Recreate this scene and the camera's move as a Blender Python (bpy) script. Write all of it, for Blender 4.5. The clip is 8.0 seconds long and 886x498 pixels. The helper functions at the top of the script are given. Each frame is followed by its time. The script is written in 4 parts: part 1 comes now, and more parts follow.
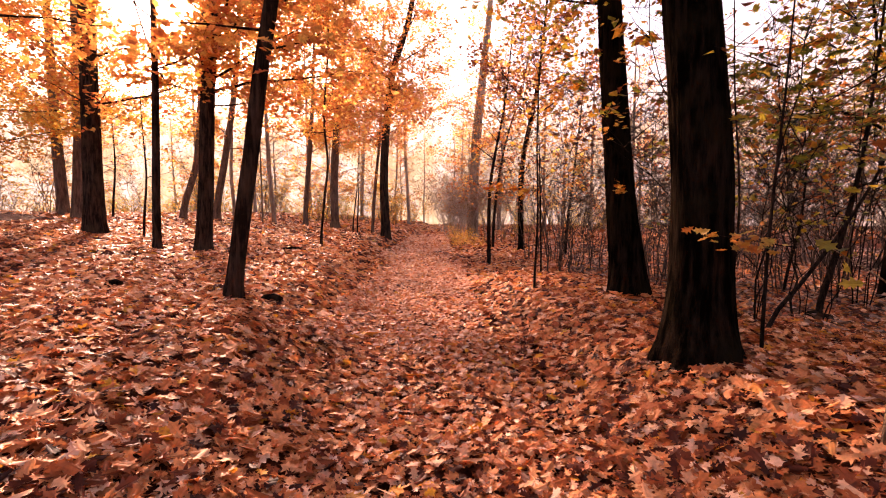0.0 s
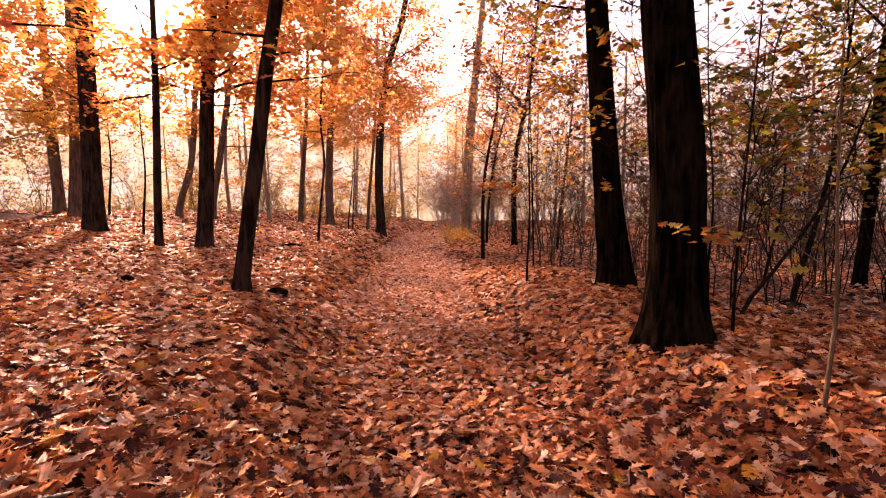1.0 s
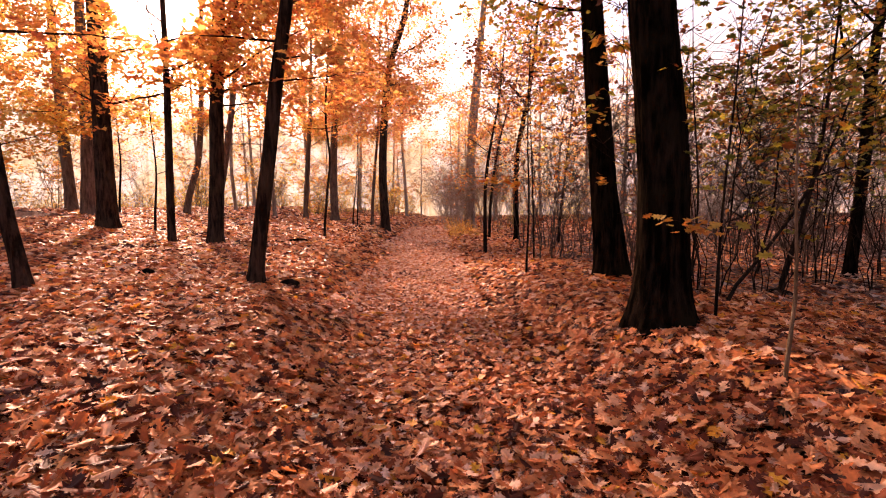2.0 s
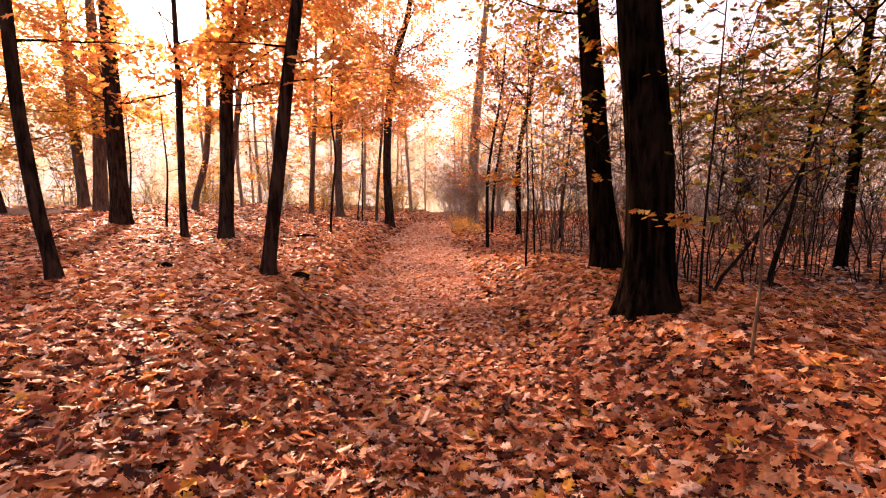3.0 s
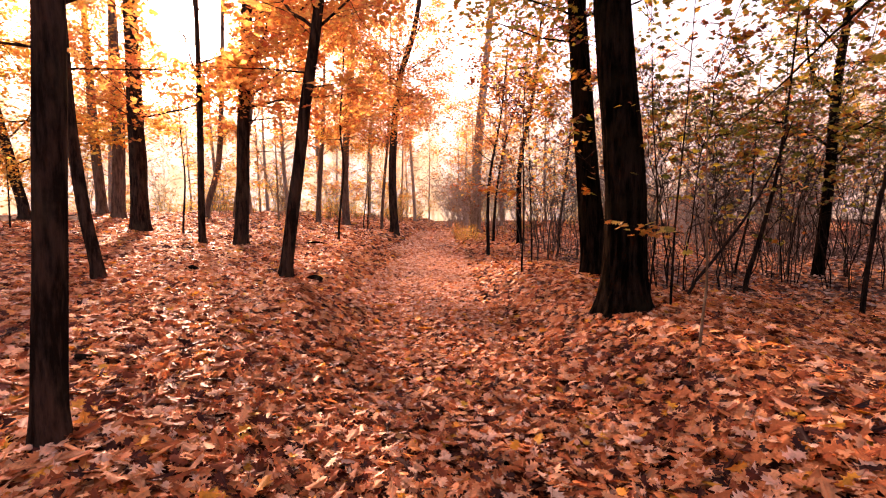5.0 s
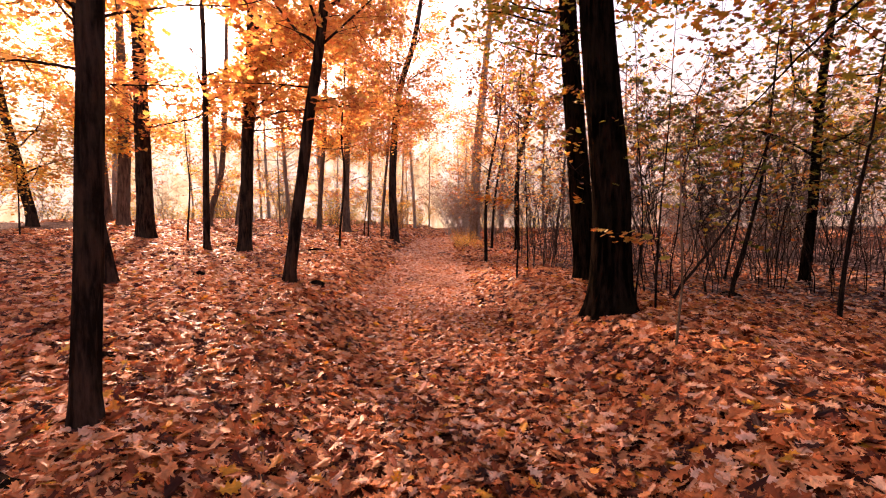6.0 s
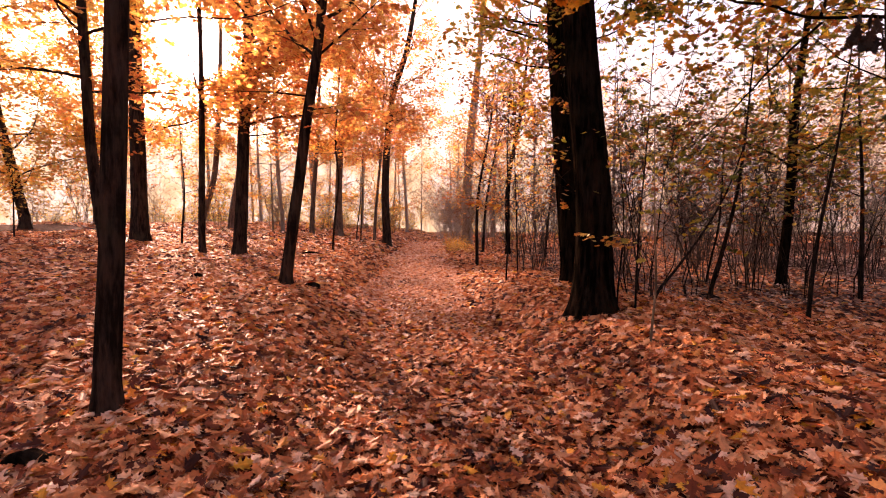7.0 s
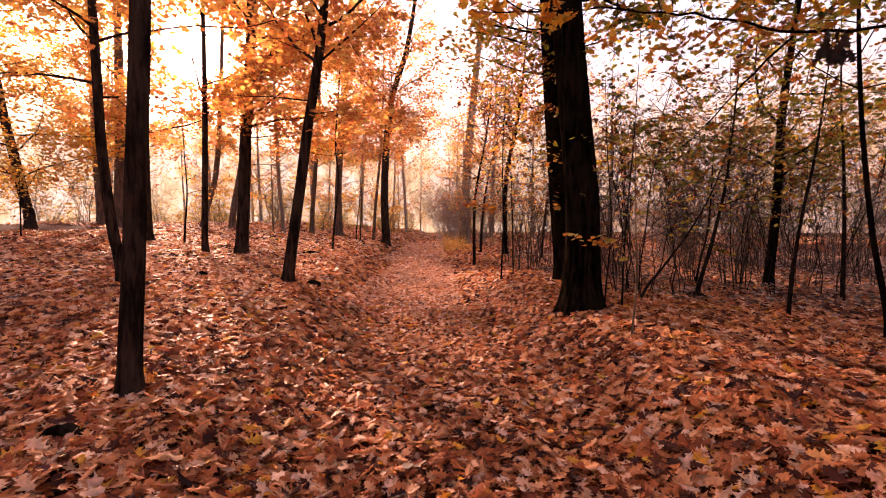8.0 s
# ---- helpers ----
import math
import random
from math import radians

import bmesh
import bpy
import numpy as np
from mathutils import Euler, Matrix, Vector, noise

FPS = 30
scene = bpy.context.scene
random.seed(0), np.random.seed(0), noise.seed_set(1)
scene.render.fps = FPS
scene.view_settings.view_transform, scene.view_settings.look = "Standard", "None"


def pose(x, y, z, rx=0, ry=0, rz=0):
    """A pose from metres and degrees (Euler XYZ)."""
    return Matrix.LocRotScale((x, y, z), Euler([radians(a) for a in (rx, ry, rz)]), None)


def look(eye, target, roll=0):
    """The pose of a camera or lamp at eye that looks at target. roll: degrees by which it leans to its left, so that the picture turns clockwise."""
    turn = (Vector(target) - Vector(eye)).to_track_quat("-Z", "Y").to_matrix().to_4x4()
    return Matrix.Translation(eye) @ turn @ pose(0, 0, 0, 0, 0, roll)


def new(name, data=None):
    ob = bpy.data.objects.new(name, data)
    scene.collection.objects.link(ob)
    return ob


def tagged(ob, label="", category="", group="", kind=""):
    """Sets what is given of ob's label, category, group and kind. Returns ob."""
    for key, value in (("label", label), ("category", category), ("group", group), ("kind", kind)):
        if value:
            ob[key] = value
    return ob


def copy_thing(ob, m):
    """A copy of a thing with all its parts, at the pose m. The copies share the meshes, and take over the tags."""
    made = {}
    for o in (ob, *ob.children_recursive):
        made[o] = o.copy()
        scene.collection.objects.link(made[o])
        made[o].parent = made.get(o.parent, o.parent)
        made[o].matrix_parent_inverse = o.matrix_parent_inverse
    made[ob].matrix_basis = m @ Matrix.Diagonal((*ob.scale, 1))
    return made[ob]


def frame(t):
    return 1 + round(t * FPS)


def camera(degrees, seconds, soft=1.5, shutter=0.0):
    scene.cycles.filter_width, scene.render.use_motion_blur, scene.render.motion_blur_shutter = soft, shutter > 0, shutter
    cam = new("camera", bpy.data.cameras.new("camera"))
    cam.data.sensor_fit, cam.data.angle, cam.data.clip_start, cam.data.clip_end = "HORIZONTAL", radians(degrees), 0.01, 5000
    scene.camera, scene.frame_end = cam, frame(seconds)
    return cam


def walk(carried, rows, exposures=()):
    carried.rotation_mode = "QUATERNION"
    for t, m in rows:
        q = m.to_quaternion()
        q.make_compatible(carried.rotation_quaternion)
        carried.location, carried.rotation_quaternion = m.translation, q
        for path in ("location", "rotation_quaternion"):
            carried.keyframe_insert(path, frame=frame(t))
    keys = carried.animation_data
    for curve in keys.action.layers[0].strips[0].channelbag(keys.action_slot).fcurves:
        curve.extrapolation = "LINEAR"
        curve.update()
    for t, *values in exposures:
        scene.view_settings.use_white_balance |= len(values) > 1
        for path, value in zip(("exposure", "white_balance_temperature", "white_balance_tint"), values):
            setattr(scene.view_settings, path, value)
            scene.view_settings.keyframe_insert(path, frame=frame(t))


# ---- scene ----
cam = camera(90.0, 8.0, soft=1.1)
METRES, EYE, TILT, LEAN, TURN = 2.7, 1.55, -3.5, 0.0, 0.0
ROWS = [
    (0.0, 0.0, 0.0, 0.0, 0.0, 0.0, -0.0),
    (0.5, -0.0113, -0.0633, -0.0031, -0.6, -0.22, 0.14),
    (1.0, -0.0168, -0.1264, -0.008, -0.8, -0.46, 0.36),
    (1.5, -0.0172, -0.1895, -0.0155, -0.66, -0.73, 0.54),
    (3.0, -0.0028, -0.384, -0.0306, 0.2, -1.55, 0.87),
    (3.5, -0.0102, -0.4506, -0.0332, 0.07, -1.58, 0.71),
    (4.0, -0.0078, -0.5159, -0.0363, 0.25, -1.3, 0.57),
    (4.5, 0.0004, -0.5786, -0.0393, 0.6, -0.89, 0.42),
    (6.0, 0.0348, -0.7604, -0.0462, 0.73, 0.51, 0.47),
    (6.5, 0.0368, -0.8176, -0.0488, 0.2, 0.79, 0.36),
    (7.0, 0.0377, -0.8743, -0.0528, -0.3, 1.03, 0.28),
    (7.5, 0.0502, -0.9306, -0.0555, -0.31, 1.09, 0.25),
    (8.0, 0.058, -0.9889, -0.0614, -0.38, 1.07, 0.17),
]
walk(cam, [(t, pose(0, 0, EYE, TILT, LEAN, TURN) @ pose(METRES * x, METRES * y, METRES * z, 90 + pitch, roll, yaw)) for t, x, y, z, yaw, pitch, roll in ROWS],
     exposures=[(t, stops, 9200, 51) for t, stops in ((0.0, 3.06), (0.5, 2.93), (1.5, 2.88), (3.0, 3.06), (4.0, 3.24), (4.5, 3.27), (6.0, 2.99), (7.0, 2.9), (8.0, 2.83))])

# ---- world, sun, exposure ----
SUN_AZ, SUN_EL = radians(-30.5), radians(21.0)
SUN_DIR = Vector((math.sin(SUN_AZ) * math.cos(SUN_EL), math.cos(SUN_AZ) * math.cos(SUN_EL), math.sin(SUN_EL)))
world = bpy.data.worlds.new("autumn_sky")
world.use_nodes = True
scene.world = world
wt = world.node_tree
sky = wt.nodes.new("ShaderNodeTexSky")
sky.sky_type, sky.sun_disc = "NISHITA", False
sky.sun_elevation, sky.sun_rotation = SUN_EL, SUN_AZ % (2 * math.pi)
sky.air_density, sky.dust_density, sky.ozone_density = 1.0, 1.3, 0.7
wt.links.new(sky.outputs["Color"], wt.nodes["Background"].inputs["Color"])
wt.nodes["Background"].inputs["Strength"].default_value = 0.075
sun = new("sun", bpy.data.lights.new("sun", "SUN"))
sun.data.energy, sun.data.angle, sun.data.color = 4.0, radians(2.4), (1.0, 0.86, 0.68)
sun.matrix_world = look(SUN_DIR * 80, (0, 0, 0))


# ---- materials ----
def material(name):
    m = bpy.data.materials.new(name)
    m.use_nodes = True
    t = m.node_tree
    return m, t, t.nodes, t.links, t.nodes["Principled BSDF"]


def noise_node(nodes, links, scale, detail=6.0, rough=0.6, stretch=None, coord="Object"):
    tc = nodes.new("ShaderNodeTexCoord")
    tex = nodes.new("ShaderNodeTexNoise")
    tex.inputs["Scale"].default_value, tex.inputs["Detail"].default_value, tex.inputs["Roughness"].default_value = scale, detail, rough
    if stretch:
        mp = nodes.new("ShaderNodeMapping")
        mp.inputs["Scale"].default_value = stretch
        links.new(tc.outputs[coord], mp.inputs["Vector"])
        links.new(mp.outputs["Vector"], tex.inputs["Vector"])
    else:
        links.new(tc.outputs[coord], tex.inputs["Vector"])
    return tex


def ramp_node(nodes, stops):
    r = nodes.new("ShaderNodeValToRGB")
    e = r.color_ramp.elements
    e[0].position, e[0].color = stops[0][0], (*stops[0][1], 1)
    e[1].position, e[1].color = stops[-1][0], (*stops[-1][1], 1)
    for p, c in stops[1:-1]:
        k = e.new(p)
        k.color = (*c, 1)
    return r


def bark_material(name, dark, light, moss, rough=0.9, ridge=14.0):
    m, t, nodes, links, bsdf = material(name)
    grain = noise_node(nodes, links, ridge, 8, 0.65, (1, 1, 0.16))
    cr = ramp_node(nodes, [(0.42, dark), (0.68, light)])
    links.new(grain.outputs["Fac"], cr.inputs["Fac"])
    patch = noise_node(nodes, links, 1.7, 5, 0.6)
    pr = ramp_node(nodes, [(0.5, (0, 0, 0)), (0.72, (1, 1, 1))])
    links.new(patch.outputs["Fac"], pr.inputs["Fac"])
    mix = nodes.new("ShaderNodeMixRGB")
    mix.inputs["Color2"].default_value = (*moss, 1)
    links.new(pr.outputs["Color"], mix.inputs["Fac"])
    links.new(cr.outputs["Color"], mix.inputs["Color1"])
    links.new(mix.outputs["Color"], bsdf.inputs["Base Color"])
    bsdf.inputs["Roughness"].default_value = rough
    bsdf.inputs["Specular IOR Level"].default_value = 0.0
    fine = noise_node(nodes, links, ridge * 3, 6, 0.6, (1, 1, 0.3))
    add = nodes.new("ShaderNodeMath")
    add.operation = "MULTIPLY_ADD"
    add.inputs[1].default_value = 0.35
    links.new(fine.outputs["Fac"], add.inputs[0])
    links.new(grain.outputs["Fac"], add.inputs[2])
    bump = nodes.new("ShaderNodeBump")
    bump.inputs["Strength"].default_value, bump.inputs["Distance"].default_value = 1.0, 0.035
    links.new(add.outputs["Value"], bump.inputs["Height"])
    links.new(bump.outputs["Normal"], bsdf.inputs["Normal"])
    return m


def leaf_material(name, stops, through_light, rough=0.5, per_object=False, spec=0.4, vein=30.0):
    m, t, nodes, links, bsdf = material(name)
    if per_object:
        src = nodes.new("ShaderNodeObjectInfo").outputs["Random"]
    else:
        src = nodes.new("ShaderNodeNewGeometry").outputs["Random Per Island"]
    cr = ramp_node(nodes, stops)
    links.new(src, cr.inputs["Fac"])
    blot = noise_node(nodes, links, vein, 4, 0.6)
    hsv = nodes.new("ShaderNodeHueSaturation")
    val = nodes.new("ShaderNodeMapRange")
    val.inputs["From Min"].default_value, val.inputs["From Max"].default_value = 0.3, 0.7
    val.inputs["To Min"].default_value, val.inputs["To Max"].default_value = 0.72, 1.25
    links.new(blot.outputs["Fac"], val.inputs["Value"])
    links.new(val.outputs["Result"], hsv.inputs["Value"])
    links.new(cr.outputs["Color"], hsv.inputs["Color"])
    links.new(hsv.outputs["Color"], bsdf.inputs["Base Color"])
    bsdf.inputs["Roughness"].default_value = rough
    bsdf.inputs["Specular IOR Level"].default_value = spec
    if through_light > 0:
        tr = nodes.new("ShaderNodeBsdfTranslucent")
        links.new(hsv.outputs["Color"], tr.inputs["Color"])
        mx = nodes.new("ShaderNodeMixShader")
        mx.inputs["Fac"].default_value = through_light
        links.new(bsdf.outputs["BSDF"], mx.inputs[1])
        links.new(tr.outputs["BSDF"], mx.inputs[2])
        links.new(mx.outputs["Shader"], nodes["Material Output"].inputs["Surface"])
    return m


# One oak bark in two tones: near-black for shaded trunks, lifted for glare.
BARK = bark_material("shaded_oak_bark", (0.0016, 0.0011, 0.0008), (0.02, 0.0136, 0.0095), (0.014, 0.0114, 0.0066))
BARK_BANK = bark_material("veiled_oak_bark", (0.012, 0.008, 0.006), (0.07, 0.046, 0.034), (0.048, 0.038, 0.025))
# Paler barks for farther trunks: distance haze put into the base colour.
BARK_HALF_HAZE = bark_material("half_haze_bark", (0.07, 0.047, 0.036), (0.22, 0.15, 0.11), (0.17, 0.13, 0.095))
BARK_FAR_HAZE = bark_material("far_haze_bark", (0.16, 0.12, 0.09), (0.38, 0.3, 0.24), (0.3, 0.27, 0.2), 0.85, 8.0)
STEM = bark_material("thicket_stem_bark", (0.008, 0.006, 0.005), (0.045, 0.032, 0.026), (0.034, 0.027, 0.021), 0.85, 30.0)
# Paler copies of the stem bark: mist and sunlight put into the colour.
STEM_HALF_HAZE = bark_material("half_haze_stem_bark", (0.04, 0.03, 0.026), (0.16, 0.12, 0.1), (0.12, 0.1, 0.08), 0.85, 30.0)
STEM_FAR_HAZE = bark_material("far_haze_stem_bark", (0.2, 0.165, 0.15), (0.46, 0.39, 0.36), (0.36, 0.31, 0.28), 0.85, 30.0)
STEM_TAN = bark_material("tan_sapling_bark", (0.1, 0.065, 0.04), (0.3, 0.21, 0.14), (0.2, 0.17, 0.11), 0.7, 30.0)

LITTER_STOPS = [(0.0, (0.03, 0.006, 0.003)), (0.16, (0.12, 0.023, 0.009)), (0.3, (0.37, 0.092, 0.03)), (0.46, (0.56, 0.172, 0.056)), (0.64, (0.67, 0.26, 0.1)),
                (0.82, (0.75, 0.38, 0.195)), (0.95, (0.82, 0.53, 0.37)), (0.975, (0.7, 0.25, 0.028)), (1.0, (0.72, 0.38, 0.05))]
LITTER = leaf_material("fallen_oak_leaf", LITTER_STOPS, 0.32, 0.6, spec=0.22)
# Pale as trodden leaves, with the path's sun and haze added to the colour.
TRODDEN = leaf_material("trodden_lightened_leaf", [(0, (0.34, 0.095, 0.04)), (0.35, (0.64, 0.28, 0.15)), (0.7, (0.75, 0.45, 0.31)), (1, (0.8, 0.57, 0.44))], 0.32, 0.6, spec=0.25)
LITTER_ONE = leaf_material("fallen_oak_leaf_single", LITTER_STOPS, 0.32, 0.6, per_object=True, spec=0.22)
ORANGE = leaf_material("orange_oak_leaf", [(0, (0.46, 0.12, 0.05)), (0.3, (0.64, 0.22, 0.06)), (0.7, (0.73, 0.33, 0.085)), (1, (0.76, 0.48, 0.13))], 0.68)
GOLD = leaf_material("golden_leaf", [(0, (0.58, 0.19, 0.035)), (0.5, (0.66, 0.34, 0.06)), (1, (0.64, 0.48, 0.12))], 0.62)
RUSSET = leaf_material("russet_leaf", [(0, (0.1, 0.025, 0.012)), (0.5, (0.3, 0.075, 0.022)), (0.8, (0.45, 0.14, 0.035)), (1, (0.55, 0.28, 0.07))], 0.5)
MIXED = leaf_material("mixed_autumn_leaf", [(0, (0.07, 0.022, 0.01)), (0.3, (0.3, 0.085, 0.02)), (0.5, (0.55, 0.2, 0.03)), (0.68, (0.6, 0.36, 0.05)), (0.84, (0.26, 0.24, 0.03)), (1, (0.1, 0.11, 0.02))], 0.55)
GREENISH = leaf_material("turning_green_leaf", [(0, (0.03, 0.035, 0.008)), (0.25, (0.12, 0.13, 0.02)), (0.45, (0.32, 0.27, 0.035)), (0.68, (0.56, 0.38, 0.05)), (0.86, (0.56, 0.19, 0.03)), (1, (0.16, 0.04, 0.015))], 0.55)


def soil_material():
    m, t, nodes, links, bsdf = material("leaf_mould_soil")
    a = noise_node(nodes, links, 9.0, 8, 0.7)
    cr = ramp_node(nodes, [(0.3, (0.01, 0.003, 0.002)), (0.48, (0.045, 0.011, 0.005)), (0.6, (0.11, 0.03, 0.012)), (0.75, (0.2, 0.07, 0.03))])
    links.new(a.outputs["Fac"], cr.inputs["Fac"])
    links.new(cr.outputs["Color"], bsdf.inputs["Base Color"])
    bsdf.inputs["Roughness"].default_value = 0.95
    bsdf.inputs["Specular IOR Level"].default_value = 0.05
    bump = nodes.new("ShaderNodeBump")
    bump.inputs["Strength"].default_value, bump.inputs["Distance"].default_value = 0.8, 0.05
    links.new(a.outputs["Fac"], bump.inputs["Height"])
    links.new(bump.outputs["Normal"], bsdf.inputs["Normal"])
    return m


DULL = leaf_material("dull_leaf", [(0, (0.04, 0.022, 0.015)), (0.4, (0.16, 0.085, 0.06)), (0.75, (0.32, 0.19, 0.14)), (1, (0.46, 0.33, 0.27))], 0.15, 0.75, spec=0.12)
OVERHEAD = leaf_material("golden_orange_oak_leaf", [(0, (0.5, 0.12, 0.02)), (0.35, (0.64, 0.22, 0.03)), (0.75, (0.68, 0.32, 0.045)), (1, (0.68, 0.42, 0.07))], 0.66)
GOLD_GREEN = leaf_material("gold_and_green_leaf", [(0, (0.2, 0.2, 0.03)), (0.3, (0.45, 0.34, 0.05)), (0.6, (0.64, 0.36, 0.05)), (0.85, (0.62, 0.22, 0.035)), (1, (0.3, 0.08, 0.025))], 0.62)


SOIL = soil_material()


def painted_haze_material():
    """Painted, self-lit haze over far woods: bright round the low sun, with dim far crowns and trunks, thinning out
    upwards into the sky.
    """
    m, t, nodes, links, bsdf = material("self_lit_painted_haze")
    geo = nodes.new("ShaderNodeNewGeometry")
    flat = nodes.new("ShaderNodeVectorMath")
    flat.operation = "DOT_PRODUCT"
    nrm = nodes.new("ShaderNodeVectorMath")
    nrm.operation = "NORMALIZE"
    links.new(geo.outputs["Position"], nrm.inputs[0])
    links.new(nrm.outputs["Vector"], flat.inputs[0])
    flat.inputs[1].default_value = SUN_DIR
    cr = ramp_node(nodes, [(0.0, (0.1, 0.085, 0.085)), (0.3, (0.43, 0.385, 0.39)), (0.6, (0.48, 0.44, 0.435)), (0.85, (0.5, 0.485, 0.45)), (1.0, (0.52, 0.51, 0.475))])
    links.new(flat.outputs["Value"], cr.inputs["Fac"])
    woods = noise_node(nodes, links, 0.3, 10, 0.75, (1, 1, 0.8))
    wr = ramp_node(nodes, [(0.32, (0.62, 0.47, 0.26)), (0.46, (0.84, 0.74, 0.5)), (0.58, (1, 1, 1))])
    links.new(woods.outputs["Fac"], wr.inputs["Fac"])
    mul = nodes.new("ShaderNodeMixRGB")
    mul.blend_type = "MULTIPLY"
    mul.inputs["Fac"].default_value = 0.85
    links.new(cr.outputs["Color"], mul.inputs["Color1"])
    links.new(wr.outputs["Color"], mul.inputs["Color2"])
    trunks = noise_node(nodes, links, 0.9, 3, 0.6, (1, 1, 0.03))
    tr_ramp = ramp_node(nodes, [(0.36, (0.74, 0.66, 0.58)), (0.43, (1, 1, 1))])
    links.new(trunks.outputs["Fac"], tr_ramp.inputs["Fac"])
    stand = nodes.new("ShaderNodeMixRGB")
    stand.blend_type = "MULTIPLY"
    stand.inputs["Fac"].default_value = 0.8
    links.new(mul.outputs["Color"], stand.inputs["Color1"])
    links.new(tr_ramp.outputs["Color"], stand.inputs["Color2"])
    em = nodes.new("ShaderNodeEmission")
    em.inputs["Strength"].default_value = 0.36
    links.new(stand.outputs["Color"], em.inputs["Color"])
    sep = nodes.new("ShaderNodeSeparateXYZ")
    links.new(geo.outputs["Position"], sep.inputs[0])
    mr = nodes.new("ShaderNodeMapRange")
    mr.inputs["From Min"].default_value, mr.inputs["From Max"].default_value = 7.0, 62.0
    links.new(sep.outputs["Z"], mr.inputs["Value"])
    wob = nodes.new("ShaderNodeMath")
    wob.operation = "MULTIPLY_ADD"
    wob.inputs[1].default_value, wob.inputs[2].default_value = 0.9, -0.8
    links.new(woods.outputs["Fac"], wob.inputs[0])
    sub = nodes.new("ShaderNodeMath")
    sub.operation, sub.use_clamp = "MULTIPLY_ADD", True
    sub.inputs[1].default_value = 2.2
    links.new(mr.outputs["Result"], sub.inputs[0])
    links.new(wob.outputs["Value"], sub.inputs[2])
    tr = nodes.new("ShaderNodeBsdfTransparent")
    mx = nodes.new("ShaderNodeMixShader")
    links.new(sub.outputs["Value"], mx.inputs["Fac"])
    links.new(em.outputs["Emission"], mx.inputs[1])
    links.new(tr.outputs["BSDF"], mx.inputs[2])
    # emission added to imitate the sun's glow in the haze
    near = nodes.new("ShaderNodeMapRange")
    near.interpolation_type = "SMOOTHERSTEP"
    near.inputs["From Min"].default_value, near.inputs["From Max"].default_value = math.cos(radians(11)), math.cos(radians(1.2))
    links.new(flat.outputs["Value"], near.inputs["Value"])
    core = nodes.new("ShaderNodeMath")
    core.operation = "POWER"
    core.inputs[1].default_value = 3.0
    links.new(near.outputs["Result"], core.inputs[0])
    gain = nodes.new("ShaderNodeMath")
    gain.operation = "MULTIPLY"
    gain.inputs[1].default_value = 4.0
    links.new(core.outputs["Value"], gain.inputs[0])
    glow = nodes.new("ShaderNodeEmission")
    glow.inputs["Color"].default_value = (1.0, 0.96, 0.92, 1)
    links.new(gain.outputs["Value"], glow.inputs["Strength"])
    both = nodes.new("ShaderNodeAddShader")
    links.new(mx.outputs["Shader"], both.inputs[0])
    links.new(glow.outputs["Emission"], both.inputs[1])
    links.new(both.outputs["Shader"], nodes["Material Output"].inputs["Surface"])
    return m


# ---- shape helpers ----
rng = np.random.default_rng(7)


def smooth(a, b, v):
    v = np.clip((v - a) / (b - a), 0, 1)
    return v * v * (3 - 2 * v)


def path_centre(y):
    y = np.asarray(y, float)
    return 0.42 - 0.095 * np.clip(y, -4, 13) - 0.014 * np.clip(y - 13, 0, 45)


def ground(x, y):
    """Height of the ground: a hollow path between a long bank and a low mound."""
    x, y = np.asarray(x, float), np.asarray(y, float)
    d = path_centre(y) - x
    z = -0.08 + 0.018 * np.maximum(0, np.minimum(y, 60) - 2)
    rise = 0.6 + 0.4 * smooth(-0.5, 4.5, y)  # the bank is lower where the path begins
    left = 0.45 * smooth(0.65, 2.4, d) + 0.07 * np.maximum(0, np.minimum(d, 16) - 1.5) + 0.03 * np.maximum(0, np.minimum(d, 16) - 9) - 1.2 * smooth(16, 30, d)
    k = 1 - 0.7 * smooth(7, 13, y)
    right = k * (0.385 * smooth(0.7, 2.3, -d) - 0.33 * smooth(2.8, 6.5, -d))
    z = z + np.where(d > 0, left * rise, right)
    bumps = 0.012 * np.sin(x * 3.1 + 1.3 * np.sin(y * 1.7)) + 0.012 * np.sin(y * 2.7 + 1.1 * np.sin(x * 2.3)) + 0.006 * np.sin(x * 7.3 + y * 5.1)
    return z + bumps


def gz(x, y):
    return float(ground(x, y))


def make_mesh(name, verts, faces, mat, flat=False):
    me = bpy.data.meshes.new(name)
    me.from_pydata([tuple(v) for v in verts], [], faces)
    me.materials.append(mat)
    if not flat:
        me.polygons.foreach_set("use_smooth", [True] * len(me.polygons))
    me.update()
    return me


def tri_mesh(name, verts, tris, mat):
    """A mesh from arrays of vertices and triangles."""
    me = bpy.data.meshes.new(name)
    n = len(tris)
    me.vertices.add(len(verts))
    me.vertices.foreach_set("co", np.asarray(verts, np.float32).ravel())
    me.loops.add(3 * n)
    me.loops.foreach_set("vertex_index", np.asarray(tris, np.int32).ravel())
    me.polygons.add(n)
    me.polygons.foreach_set("loop_start", np.arange(0, 3 * n, 3, dtype=np.int32))
    me.polygons.foreach_set("use_smooth", np.ones(n, bool))
    me.materials.append(mat)
    me.update(calc_edges=True)
    return me


def part(name, me, parent, label=""):
    ob = new(name, me)
    ob.parent = parent
    return tagged(ob, label)


def thing(name, x, y, label, category, group="", kind="", z=None):
    ob = new(name)
    ob.location = (x, y, gz(x, y) if z is None else z)
    ob.empty_display_size = 0.2
    return tagged(ob, label, category, group, kind)


